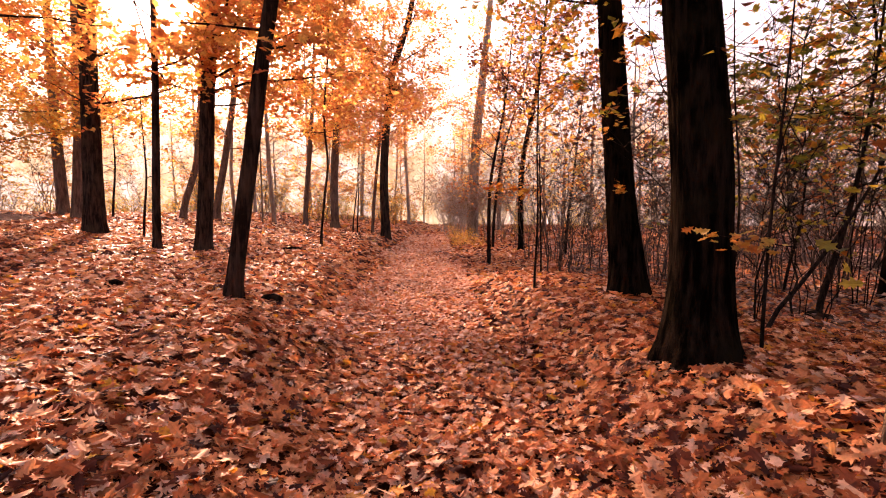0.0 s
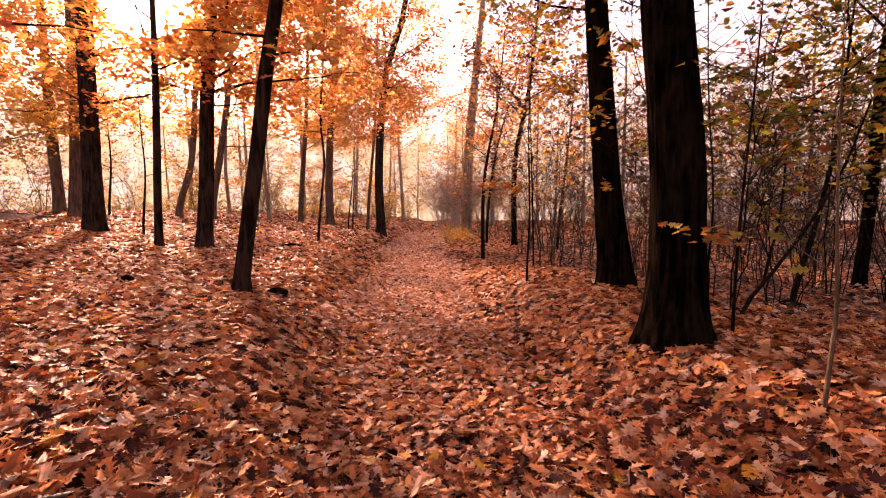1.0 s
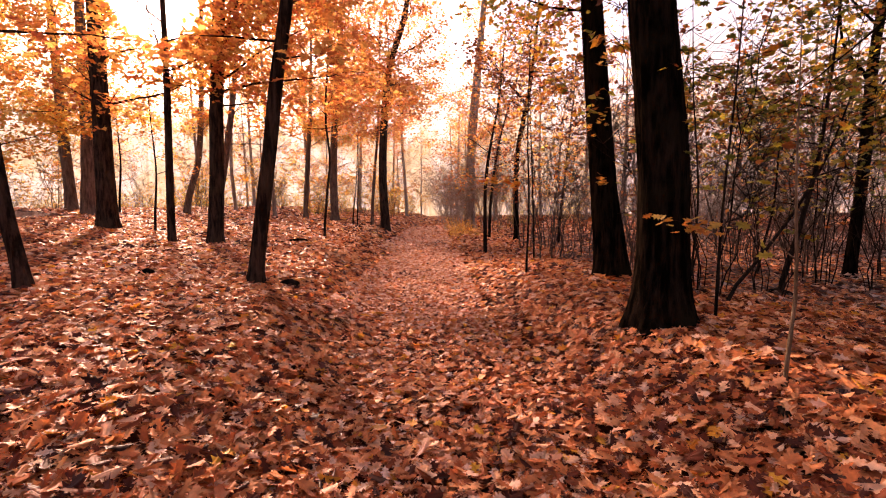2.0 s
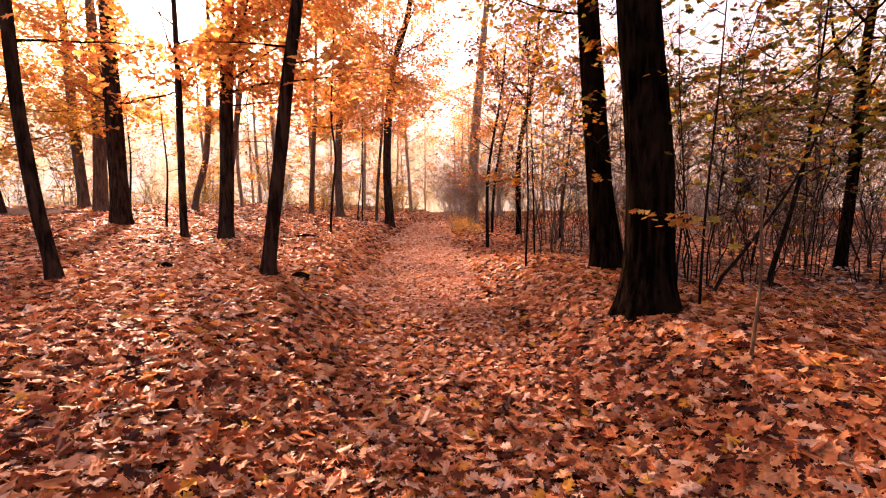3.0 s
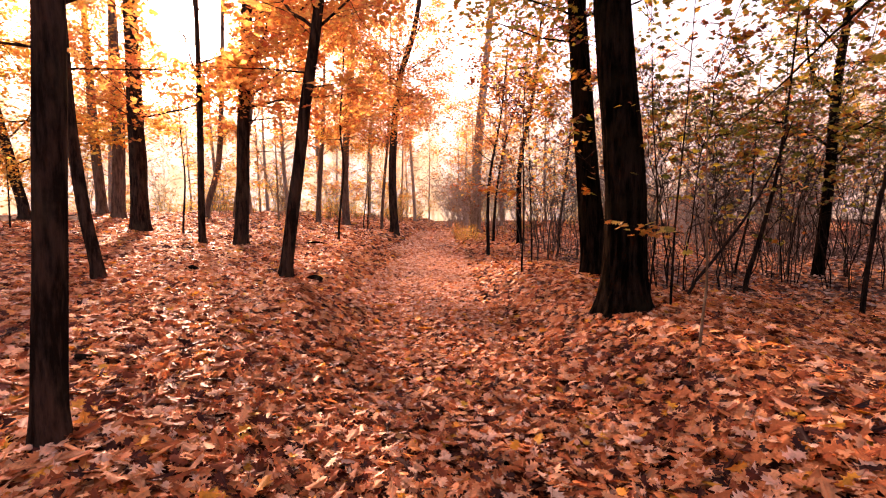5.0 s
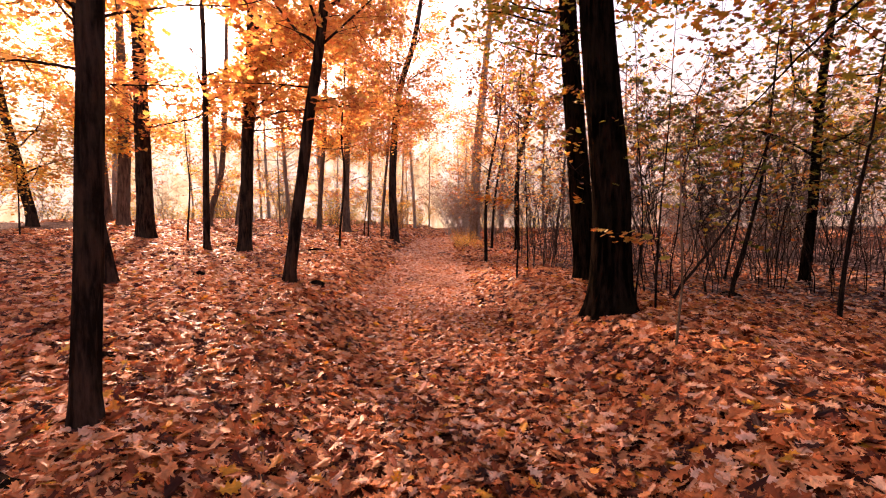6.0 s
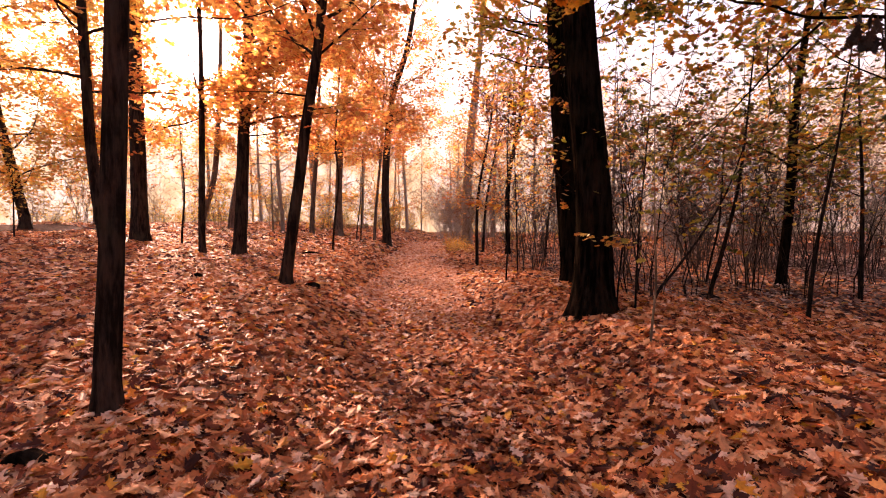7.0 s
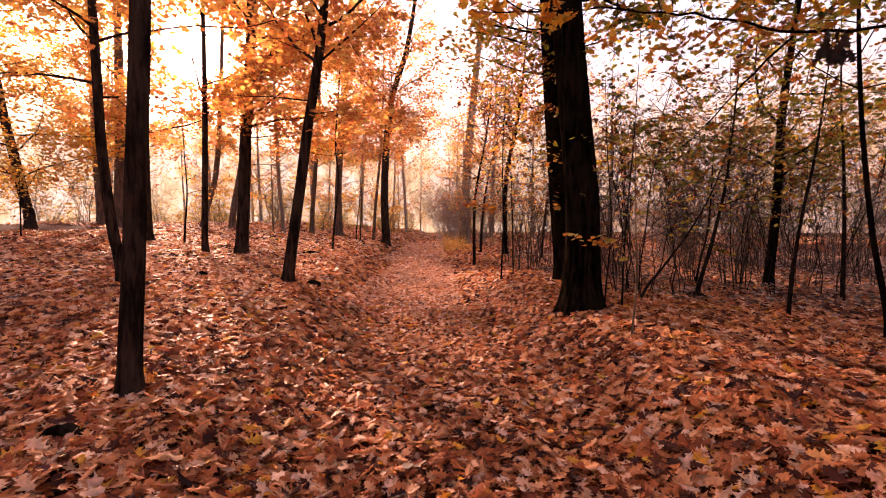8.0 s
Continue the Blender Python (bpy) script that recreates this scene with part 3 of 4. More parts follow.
# label, x, y, trunk diameter, height, bends, bark, leaves, limbs, lowest limb, leaves a twig, seed
# Farther trunks take paler bark in place of haze.
ORANGE_OAK = "dark-barked oak with orange leaves on the leafy bank"
TREES = [
    ("leaning slim dark oak with orange leaves on the bank", -2.76, 5.76, 0.215, 11, [(0.48, 0.06), (2.11, 0.3), (2.99, 0.42), (3.96, 0.59)], BARK_BANK, ORANGE, 13, 4.1, 12, 1),
    (ORANGE_OAK, -5.97, 11.04, 0.38, 15, [(1.35, 0.08), (3.46, 0.16), (6.28, 0.34)], BARK_BANK, ORANGE, 19, 3.6, 22, 2),
    ("straight thin dark oak trunk on the bank", -6.93, 10.73, 0.19, 12, [(3.33, 0.04), (4.83, 0.05)], BARK_BANK, GOLD, 13, 4.2, 18, 3),
    ("thick dark oak with orange leaves on the bank", -10.71, 13.64, 0.55, 16, [(1.94, 0.0), (4.55, -0.03), (7.15, -0.05)], BARK_BANK, ORANGE, 20, 3.4, 18, 4),
    ("thick dark oak with orange leaves on the bank", -14.68, 17.95, 0.52, 16, [(3.23, 0.14), (5.41, 0.14)], BARK_HALF_HAZE, GOLD, 19, 3.4, 15, 5),
    (ORANGE_OAK, -16.44, 19.24, 0.43, 15, [(3.17, -0.17), (9.28, -0.42)], BARK_HALF_HAZE, GOLD, 18, 3.4, 15, 6),
    ("leaning grey-brown oak behind the bank", -13.98, 23.93, 0.34, 18, [(2.92, 0.74), (6.1, 1.03)], BARK_HALF_HAZE, GOLD, 16, 4.4, 16, 7),
    ("leaning grey-brown oak behind the bank", -13.2, 25.93, 0.4, 18, [(3.45, 0.52), (7.07, 1.11)], BARK_HALF_HAZE, ORANGE, 20, 4.2, 20, 8),
    ("curved slim dark oak on the bank", -5.09, 4.66, 0.165, 10, [(0.96, -0.16), (2.4, -0.32), (3.3, -0.36)], BARK_BANK, ORANGE, 12, 3.9, 12, 9),
    ("straight dark oak trunk beside the path", -2.175, 0.62, 0.158, 11, [(1.2, 0.05), (2.47, 0.11)], BARK_BANK, ORANGE, 12, 4.7, 9, 10),
    ("forked dark oak where the path narrows", -2.9, 22.51, 0.46, 18, [(2.67, -0.09), (5.82, 0.06), (8.4, 0.4), (10.69, 1.12)], BARK_BANK, ORANGE, 19, 6.2, 13, 11),
    ("grey-brown oak on the far bank", -6.86, 28.2, 0.52, 18, [(2.69, -0.04), (7.35, 0.25), (10.94, 0.61)], BARK_HALF_HAZE, GOLD, 20, 4.8, 17, 12),
    ("slim brown oak on the far bank", -9.07, 29.29, 0.34, 15, [(4.1, 0.26), (7.45, 0.52)], BARK_HALF_HAZE, ORANGE, 22, 4.6, 17, 13),
    ("thin brown oak beside a thicker one", -4.0, 25.2, 0.19, 13, [(3.38, 0.23), (5.68, 0.46), (10.27, 0.66)], BARK_HALF_HAZE, ORANGE, 20, 4.6, 15, 14),
    ("tall far tree at the thicket's end, bark paled for haze", 1.95, 29.5, 0.74, 20, [(4.2, 0.1), (9.84, 0.57), (15.4, 1.14)], BARK_FAR_HAZE, ORANGE, 18, 5.2, 18, 15),
    ("far tree behind the bank, bark paled for haze", -10.67, 28.02, 0.27, 18, [(3.45, -0.25), (7.0, -0.4)], BARK_FAR_HAZE, GOLD, 24, 4.2, 20, 16),
    ("leaning dark oak at the bank's crest", -15.31, 14.21, 0.33, 13, [(1.56, -0.32), (4.34, -0.95)], BARK_BANK, GOLD, 22, 1.3, 18, 17),
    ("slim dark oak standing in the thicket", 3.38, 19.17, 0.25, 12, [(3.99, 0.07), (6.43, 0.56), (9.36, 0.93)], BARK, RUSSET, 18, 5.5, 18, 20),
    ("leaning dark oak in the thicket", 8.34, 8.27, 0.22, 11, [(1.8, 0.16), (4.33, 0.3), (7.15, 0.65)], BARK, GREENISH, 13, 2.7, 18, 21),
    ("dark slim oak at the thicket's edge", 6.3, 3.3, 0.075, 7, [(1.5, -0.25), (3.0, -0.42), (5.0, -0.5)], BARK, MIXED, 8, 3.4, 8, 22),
]
OWN_LIMBS = {
    18: ((4.5, 165, 0.2, 2.2), (4.9, 205, 0.3, 2.4), (5.3, 140, 0.25, 2.6), (5.7, 185, 0.3, 2.6), (6.2, 225, 0.3, 2.5), (6.6, 160, 0.3, 2.6), (5.0, 240, 0.2, 2.2), (5.5, 110, 0.2, 2.4), (6.9, 200, 0.3, 2.4)),
    1: ((3.55, 185, 0.1, 1.5), (3.3, -15, -0.1, 1.1)),
    11: ((6.2, 0, 0.25, 3.6), (7.4, 20, 0.4, 4.4), (10.4, 10, 2.4, 5.0), (7.6, -75, 0.15, 4.2), (8.6, -45, 0.2, 4.6), (6.0, -8, 0.12, 2.7), (6.8, -15, 0.1, 2.8), (7.6, 5, 0.05, 2.7), (8.4, -20, 0.1, 2.5), (8.0, 200, 0.3, 3.6), (7.2, 215, 0.15, 4.8), (8.2, 235, 0.15, 5.0), (9.0, 205, 0.2, 5.0), (8.0, 250, 0.1, 4.6), (9.6, 225, 0.2, 4.6)),
    2: ((3.9, -5, 0.25, 4.2), (4.6, -35, 0.4, 4.4), (5.3, 18, 0.5, 4.6), (5.9, -12, 0.3, 5.0), (6.5, 30, 0.45, 4.8)),
    9: ((3.35, 170, 0.35, 2.4), (3.0, 20, 0.3, 1.8)),
    15: ((5.0, 180, 0.3, 3.0), (6.5, 10, 0.3, 3.5), (8.0, 190, 0.4, 3.5)),
}
for lab, x, y, dia, height, bends, bark, leaves, limbs, low, per_twig, seed in TREES:
    build_tree(lab, x, y, dia, height, bends, bark, leaves, limbs, low, int(per_twig * (1.7 if y > 9 and x < 0 else 1.0)), 0.155, seed, fixed=OWN_LIMBS.get(seed, ()))
build_tree("slender young oak with orange leaves on the bank", -4.05, 14.73, 0.085, 10.5, [(1.82, 0.15), (2.57, 0.24), (4.0, 0.14), (6.5, 0.3)], BARK_BANK, ORANGE,
           18, 3.7, 30, seed=24, reach=(1.8, 3.6), sides=10)
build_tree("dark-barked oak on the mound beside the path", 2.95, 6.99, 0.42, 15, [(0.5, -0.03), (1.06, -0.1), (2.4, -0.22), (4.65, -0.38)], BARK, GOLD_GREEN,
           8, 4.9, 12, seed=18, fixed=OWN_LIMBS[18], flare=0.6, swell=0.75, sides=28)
# The high limbs, out of view, are added to shade trunk and right bank.
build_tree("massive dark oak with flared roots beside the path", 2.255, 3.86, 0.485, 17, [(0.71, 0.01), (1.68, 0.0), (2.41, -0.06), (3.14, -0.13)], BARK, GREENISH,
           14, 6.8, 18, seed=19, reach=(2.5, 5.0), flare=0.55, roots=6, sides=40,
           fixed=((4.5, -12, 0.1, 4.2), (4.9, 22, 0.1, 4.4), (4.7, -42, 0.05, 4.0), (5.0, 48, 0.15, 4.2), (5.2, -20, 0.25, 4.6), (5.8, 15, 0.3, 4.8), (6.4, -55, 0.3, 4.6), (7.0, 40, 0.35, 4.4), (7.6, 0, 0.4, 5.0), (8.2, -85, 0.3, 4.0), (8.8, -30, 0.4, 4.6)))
# oak outside the view whose low branch hangs over the path; its dense crown is added as shade
overhang = build_tree("dark oak with a low branch over the path", 6.9, 1.7, 0.36, 14, [(3.0, -0.1), (6.0, -0.2)], BARK, GREENISH, 17, 4.8, 18, seed=23)
OFF = Vector((6.9, 1.7, gz(6.9, 1.7)))


def low_branch(name, way, r0, r1, twigs, per_twig, leaf, seed, mat, reach=0.6):
    rnd = random.Random(seed)
    pts = curve_points([Vector(p) - OFF for p in way], 0.18)
    pts = [p + Vector((rnd.gauss(0, 0.012), rnd.gauss(0, 0.012), rnd.gauss(0, 0.012))) for p in pts]
    n = len(pts) - 1
    limb = part(name, make_mesh(name, *tube(pts, [r0 + (r1 - r0) * i / n for i in range(n + 1)], 8, 0.06, seed), BARK), overhang)
    bag = []
    for k in range(twigs):
        i = int(n * (0.35 + 0.64 * k / max(1, twigs - 1)))
        tp, tr = bough(rnd, pts[i], radians(180) + rnd.uniform(-1.6, 1.6), rnd.uniform(-0.25, 0.4), reach * rnd.uniform(0.6, 1.2), 0.005, 0.3)
        part("twig", make_mesh("twig", *tube(tp, tr, 4), BARK), limb)
        for _ in range(per_twig):
            q = tp[rnd.randrange(1, len(tp))]
            a = rnd.uniform(0, 6.28)
            bag.append((q + Vector((rnd.gauss(0, 0.07), rnd.gauss(0, 0.07), rnd.gauss(-0.05, 0.05))), (math.cos(a), math.sin(a), -0.9 * rnd.random()), (rnd.gauss(0, 0.6), rnd.gauss(0, 0.6), 1), leaf * rnd.uniform(0.7, 1.2)))
    if bag:
        part("leaves", leaf_bag_mesh("leaves", bag, mat, LEAF_HI, OFF), limb, "large orange leaves")


low_branch("branch", ((6.8, 1.75, 3.95), (5.4, 2.2, 3.8), (4.2, 2.46, 3.79), (3.1, 1.95, 3.72), (1.9, 1.6, 3.62), (0.5, 1.5, 3.55)), 0.024, 0.005, 17, 8, 0.155, 81, OVERHEAD, 0.75)
low_branch("branch", ((4.2, 2.46, 3.79), (4.15, 3.2, 3.45), (4.05, 4.2, 2.95), (3.8, 5.0, 2.6)), 0.014, 0.004, 5, 4, 0.12, 82, GREENISH, 0.4)
low_branch("branch", ((4.2, 2.46, 3.79), (4.5, 2.7, 4.4), (4.8, 3.0, 5.2)), 0.018, 0.008, 7, 6, 0.16, 83, OVERHEAD, 0.7)
DEAD = leaf_material("withered_leaf", [(0, (0.015, 0.009, 0.006)), (0.6, (0.035, 0.02, 0.012)), (1, (0.07, 0.035, 0.02))], 0.1, 0.8)
rnd = random.Random(84)
clump = [(Vector((4.62, 2.42, 3.62)) - OFF + Vector((rnd.gauss(0, 0.09), rnd.gauss(0, 0.05), rnd.gauss(-0.05, 0.08))), (rnd.gauss(0, 0.4), rnd.gauss(0, 0.4), -1), (rnd.gauss(0, 1), -1, rnd.gauss(0, 0.3)), rnd.uniform(0.12, 0.2)) for k in range(26)]
part("withered_leaves", leaf_bag_mesh("withered_leaves", clump, DEAD, LEAF_HI), overhang, "clump of withered dark leaves hanging from the branch")

# woods behind the bank and round the place, and unseen light-blocking oaks behind the start of the path: copies of
# three oaks
WOODS = [
    # The two far oaks have their haze in the bark colour.
    build_tree("orange-leaved oak in the woods", -8.5, 35.0, 0.34, 15, [(3.0, 0.1), (7.0, 0.3)], BARK_FAR_HAZE, ORANGE, 17, 2.4, 18, seed=41, group="oaks of the woods", shapes=LEAF_LO, sides=10),
    build_tree("golden-leaved slim oak in the woods", -15.0, 32.0, 0.26, 13, [(3.0, -0.2), (6.0, -0.1)], BARK_FAR_HAZE, GOLD, 15, 2.0, 18, seed=42, group="oaks of the woods", shapes=LEAF_LO, sides=10),
    build_tree("unseen orange-leaved oak added to block light from behind", -9.0, -1.5, 0.4, 15, [(3.0, 0.1), (7.0, -0.1)], BARK, ORANGE, 15, 1.8, 4, leaf=0.36, seed=43, group="oaks of the woods", shapes=LEAF_LO, sides=10),
]
rnd = random.Random(12)
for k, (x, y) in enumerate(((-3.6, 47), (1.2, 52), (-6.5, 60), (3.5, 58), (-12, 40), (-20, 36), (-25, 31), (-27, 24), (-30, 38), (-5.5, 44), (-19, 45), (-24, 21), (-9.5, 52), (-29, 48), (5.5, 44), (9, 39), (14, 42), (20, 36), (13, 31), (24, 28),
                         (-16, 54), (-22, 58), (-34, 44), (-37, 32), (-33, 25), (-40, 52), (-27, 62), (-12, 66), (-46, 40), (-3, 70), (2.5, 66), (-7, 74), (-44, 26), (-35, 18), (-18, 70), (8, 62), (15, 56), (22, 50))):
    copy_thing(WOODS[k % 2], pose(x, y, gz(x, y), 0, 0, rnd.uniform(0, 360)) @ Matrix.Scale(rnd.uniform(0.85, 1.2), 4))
# Unseen oaks, added to keep sky light off the trunks' near side.
for x, y in ((6.5, -6.5), (11, -3), (-6, -13), (1.5, -12), (8, -12), (13, -8), (-13, -9), (-2, -17), (5, -18), (12, -17), (-10, -18), (19, -4), (-18, -4)):
    copy_thing(WOODS[2], pose(x, y, gz(x, y), 0, 0, rnd.uniform(0, 360)) @ Matrix.Scale(rnd.uniform(0.9, 1.2), 4))

# ---- saplings ----
SAPLINGS = [
    (-9.28, 13.75, 0.08, 5, [(2.1, 0.12), (3.15, 0.05)], STEM, ORANGE),
    (-15.18, 20.44, 0.11, 6, [(2.47, 0.16), (4.28, 0.08)], STEM, ORANGE), (1.42, 13.67, 0.13, 8, [(2.45, 0.04), (5.07, 0.49), (7.17, 0.7)], STEM, ORANGE),
    (2.23, 19.79, 0.14, 9, [(4.8, 0.58), (7.32, 1.34)], STEM, GOLD), (1.59, 7.67, 0.045, 5.4, [(1.25, 0.05), (2.73, 0.03), (4.6, 0.1)], STEM, GOLD),
    (2.35, 10.58, 0.05, 6, [(1.83, -0.03), (3.86, -0.09)], STEM, ORANGE), (4.63, 16.77, 0.12, 8, [(3.32, 0.32), (6.53, 0.64)], STEM, GOLD),
    (2.31, 2.26, 0.03, 2.6, [(0.64, 0.06), (1.43, 0.04)], STEM_TAN, GREENISH), (5.94, 4.59, 0.07, 5, [(1.36, 0.14), (2.86, 0.43)], STEM, GREENISH),
    (8.52, 6.43, 0.09, 6, [(2.11, 0.01), (4.46, -0.1)], STEM, GREENISH), (5.46, 6.39, 0.09, 5.5, [(1.15, 0.29), (2.22, 0.54), (3.46, 0.7)], STEM, GREENISH),
    (2.92, 4.0, 0.035, 4.6, [(1.23, 0.05), (2.51, 0.16)], STEM, GREENISH), (2.75, 4.25, 0.03, 4.2, [(1.3, 0.1), (2.6, 0.02)], STEM, GREENISH), (-12.85, 11.17, 0.05, 3, [(1.19, 0.0)], STEM, GOLD),
    (3.56, 4.83, 0.05, 3.4, [(0.5, 0.34), (1.0, 0.72), (1.8, 1.2), (2.6, 1.5)], STEM, GREENISH), (6.9, 8.9, 0.06, 5, [(1.5, 0.3), (3.0, 0.4)], STEM, RUSSET),
    (-10.89, 26.8, 0.13, 8, [(3.99, -0.07)], STEM_TAN, GOLD), (-4.6, 23.8, 0.08, 6, [(2.5, 0.1)], STEM, ORANGE), (-5.0, 24.6, 0.08, 6, [(2.5, 0.25)], STEM, ORANGE),
]
# low leafy sprays: height, heading, length
SPRAYS = {
    (1.42, 13.67): ((2.2, -20, 1.9), (2.5, 200, 1.2), (3.2, 160, 1.6), (3.6, -40, 1.6), (2.1, -70, 1.3), (3.3, 215, 2.6), (3.9, 245, 2.4), (4.5, 190, 2.4)),
    (2.35, 10.58): ((2.1, -10, 1.1), (2.0, 170, 0.9), (2.9, 120, 1.2), (3.3, 200, 1.2), (4.0, 170, 1.3), (4.4, 20, 1.4), (4.9, 250, 1.4), (5.2, 90, 1.3), (5.5, 320, 1.3)),
    (2.23, 19.79): ((3.0, 170, 1.8), (3.8, 0, 1.8)),
    (1.59, 7.67): ((3.4, 200, 0.9), (3.9, 20, 1.0), (4.3, 120, 1.1), (4.6, 330, 1.2), (4.9, 60, 1.2), (5.1, 240, 1.1)),
}
for k, (x, y, dia, height, bends, bark, leaves) in enumerate(SAPLINGS):
    rnd = random.Random(100 + k)
    root = thing("sapling", x, y, "thin upright sapling with sparse autumn leaves", "sapling", "saplings beside the path")
    pts = curve_points(tree_shape(x, y, dia, height, bends), 0.25)
    rad = [dia / 2 * max(0.15, 1 - 0.85 * max(0, p.z) / height) for p in pts]
    v, f = tube(pts, rad, 8, 0.05, k)
    part("trunk", make_mesh("trunk", v, f, bark), root)
    bag = []
    shoots = 15 if height > 6.5 else (2 if dia < 0.035 else 7)
    for j in range(shoots):
        i = min(range(len(pts)), key=lambda q: abs(pts[q].z - height * (0.36 + 0.62 * j / shoots)))
        me = limb_with_leaves(rnd, pts[i], rnd.uniform(0, 6.28), rnd.uniform(0.2, 0.8), rnd.uniform(0.5, 1.0) * min(1.9, height * 0.24), max(0.006, rad[i] * 0.5), 3 if x > 2.2 and y < 5 else (5 if x > 0.5 and y > 9 else 9), 0.1, bag, fine=None)
        part("twig", make_mesh("twig", *me, bark), root)
    for h, heading, length in SPRAYS.get((x, y), ()):
        i = min(range(len(pts)), key=lambda q: abs(pts[q].z - h))
        me = limb_with_leaves(rnd, pts[i], radians(heading), 0.05, length, 0.009, 7, 0.095, bag, fine=None)
        part("twig", make_mesh("twig", *me, bark), root)
    part("leaves", leaf_bag_mesh("leaves", bag, leaves, LEAF_MID if y < 9 else LEAF_LO, root.location), root)

# ---- leafy sprigs on the two big trunks ----
def build_sprig(x, y, z, heading, length, n, leaves, size, seed, label):
    rnd = random.Random(seed)
    root = thing("sprig", x, y, label, "twig", "sprigs beside the oak trunks", z=z)
    pts, rad = bough(rnd, (0, 0, 0), radians(heading), 0.08, length, 0.006, 0.2)
    part("twig", make_mesh("twig", *tube(pts, rad, 5), STEM), root)
    bag = []
    for k in range(n):
        q = pts[rnd.randrange(1, len(pts))]
        a = radians(heading) + rnd.uniform(-1.3, 1.3)
        bag.append((q + Vector((rnd.gauss(0, 0.06), rnd.gauss(0, 0.05), rnd.gauss(-0.01, 0.045))), (math.cos(a), math.sin(a), rnd.uniform(-0.5, 0.1)), (rnd.gauss(0, 0.5), rnd.gauss(-0.5, 0.5), 1), size * rnd.uniform(0.7, 1.2)))
    part("leaves", leaf_bag_mesh("leaves", bag, leaves, LEAF_MID), root)


build_sprig(2.78, 3.47, 1.35, 181, 0.78, 36, GOLD, 0.1, 61, "low sprig of yellow leaves in front of the massive trunk")
build_sprig(1.62, 7.64, 2.08, 183, 0.85, 34, OVERHEAD, 0.15, 60, "low spray of large orange leaves on a thin sapling")
build_sprig(2.6, 3.5, 2.74, 190, 0.62, 9, GREENISH, 0.09, 62, "thin sprig of pale green leaves against the massive trunk")
for k, (dx, z, heading) in enumerate(((-0.12, 2.0, 250), (0.1, 2.5, 300), (-0.05, 3.0, 240), (0.12, 3.3, 320), (-0.1, 3.9, 260), (0.15, 1.5, 330))):
    build_sprig(2.8 + dx, 6.78, z, heading, 0.45, 13, GREENISH if k % 2 else GOLD, 0.11, 63 + k, "short leafy shoot on the dark oak trunk")

# ---- thicket ----
def build_shrub(seed, leaves, height, x, y, per_twig=5, bark=STEM, first=0.64):
    """Bare stems that lean apart; above the share first of the height, flat sprays of leaves with gaps between."""
    rnd = random.Random(seed)
    root = thing("shrub", x, y, "bare-stemmed thicket shrub with a few turning leaves", "shrub", "thicket shrubs")
    bag = []
    for j in range(rnd.randint(6, 9)):
        a, h = rnd.uniform(0, 6.28), height * rnd.uniform(0.6, 1.1)
        lean = rnd.choice((rnd.uniform(0.05, 0.3), rnd.uniform(0.2, 0.65)))
        s = Vector((0.2 * math.cos(a), 0.2 * math.sin(a), -0.1))
        pts = [s]
        n = 10
        for i in range(1, n + 1):
            t = i / n
            pts.append(Vector((s.x + math.cos(a) * lean * h * t ** 1.4 + rnd.gauss(0, 0.055), s.y + math.sin(a) * lean * h * t ** 1.4 + rnd.gauss(0, 0.055), h * t)))
        r0 = rnd.uniform(0.006, 0.017)
        pieces = [tube(pts, [r0 * (1 - 0.78 * i / n) for i in range(n + 1)], 5)]
        share = rnd.choice((0.25, 0.7, 0.95))
        for i in range(2, n + 1):
            for _ in range(3 if i > 3 else 1):
                heading = rnd.uniform(0, 6.28)
                bunch = noise.noise(pts[i] * 1.15 + Vector((seed * 3.1, j * 0.2, 0)))
                leafy = rnd.random() < (share if i / n >= first and bunch > -0.04 else 0.04)
                tp, tr = bough(rnd, pts[i], heading, rnd.uniform(-0.1, 0.5) if leafy else rnd.uniform(0.2, 1.3), rnd.uniform(0.35, 1.1), 0.0075, 0.4, 3)
                pieces.append(tube(tp, tr, 3))
                if not leafy:
                    continue
                big = rnd.uniform(0.075, 0.15)
                for q in range(int(2.7 * per_twig)):
                    k = (0.15 + 0.85 * rnd.random()) * (len(tp) - 1)
                    q0 = tp[min(int(k), len(tp) - 2)].lerp(tp[min(int(k) + 1, len(tp) - 1)], k - int(k))
                    out = heading + rnd.choice((-1, 1)) * rnd.uniform(0.5, 1.4)
                    off = rnd.uniform(0.02, 0.13)
                    bag.append((q0 + Vector((off * math.cos(out), off * math.sin(out), rnd.gauss(-0.01, 0.02))), (math.cos(out), math.sin(out), rnd.uniform(-0.9, 0.1)),
                                (rnd.gauss(0, 0.9), rnd.gauss(0, 0.9), 1), big * rnd.uniform(0.6, 1.25)))
        part("stem", make_mesh("stem", *merge(pieces), bark), root)
    part("leaves", leaf_bag_mesh("leaves", bag, leaves, LEAF_LO), root)
    return root


kinds = [build_shrub(31, GREENISH, 4.8, 4.2, 6.2, 6), build_shrub(32, MIXED, 5.2, 3.6, 5.4, 6), build_shrub(33, RUSSET, 4.6, 3.6, 12.5, 1, STEM_HALF_HAZE), build_shrub(34, RUSSET, 5.5, 2.9, 14.5, 2, STEM_HALF_HAZE), build_shrub(35, GREENISH, 5.8, 7.0, 7.5, 6)]
rnd = random.Random(77)
spots = []
tries = 0
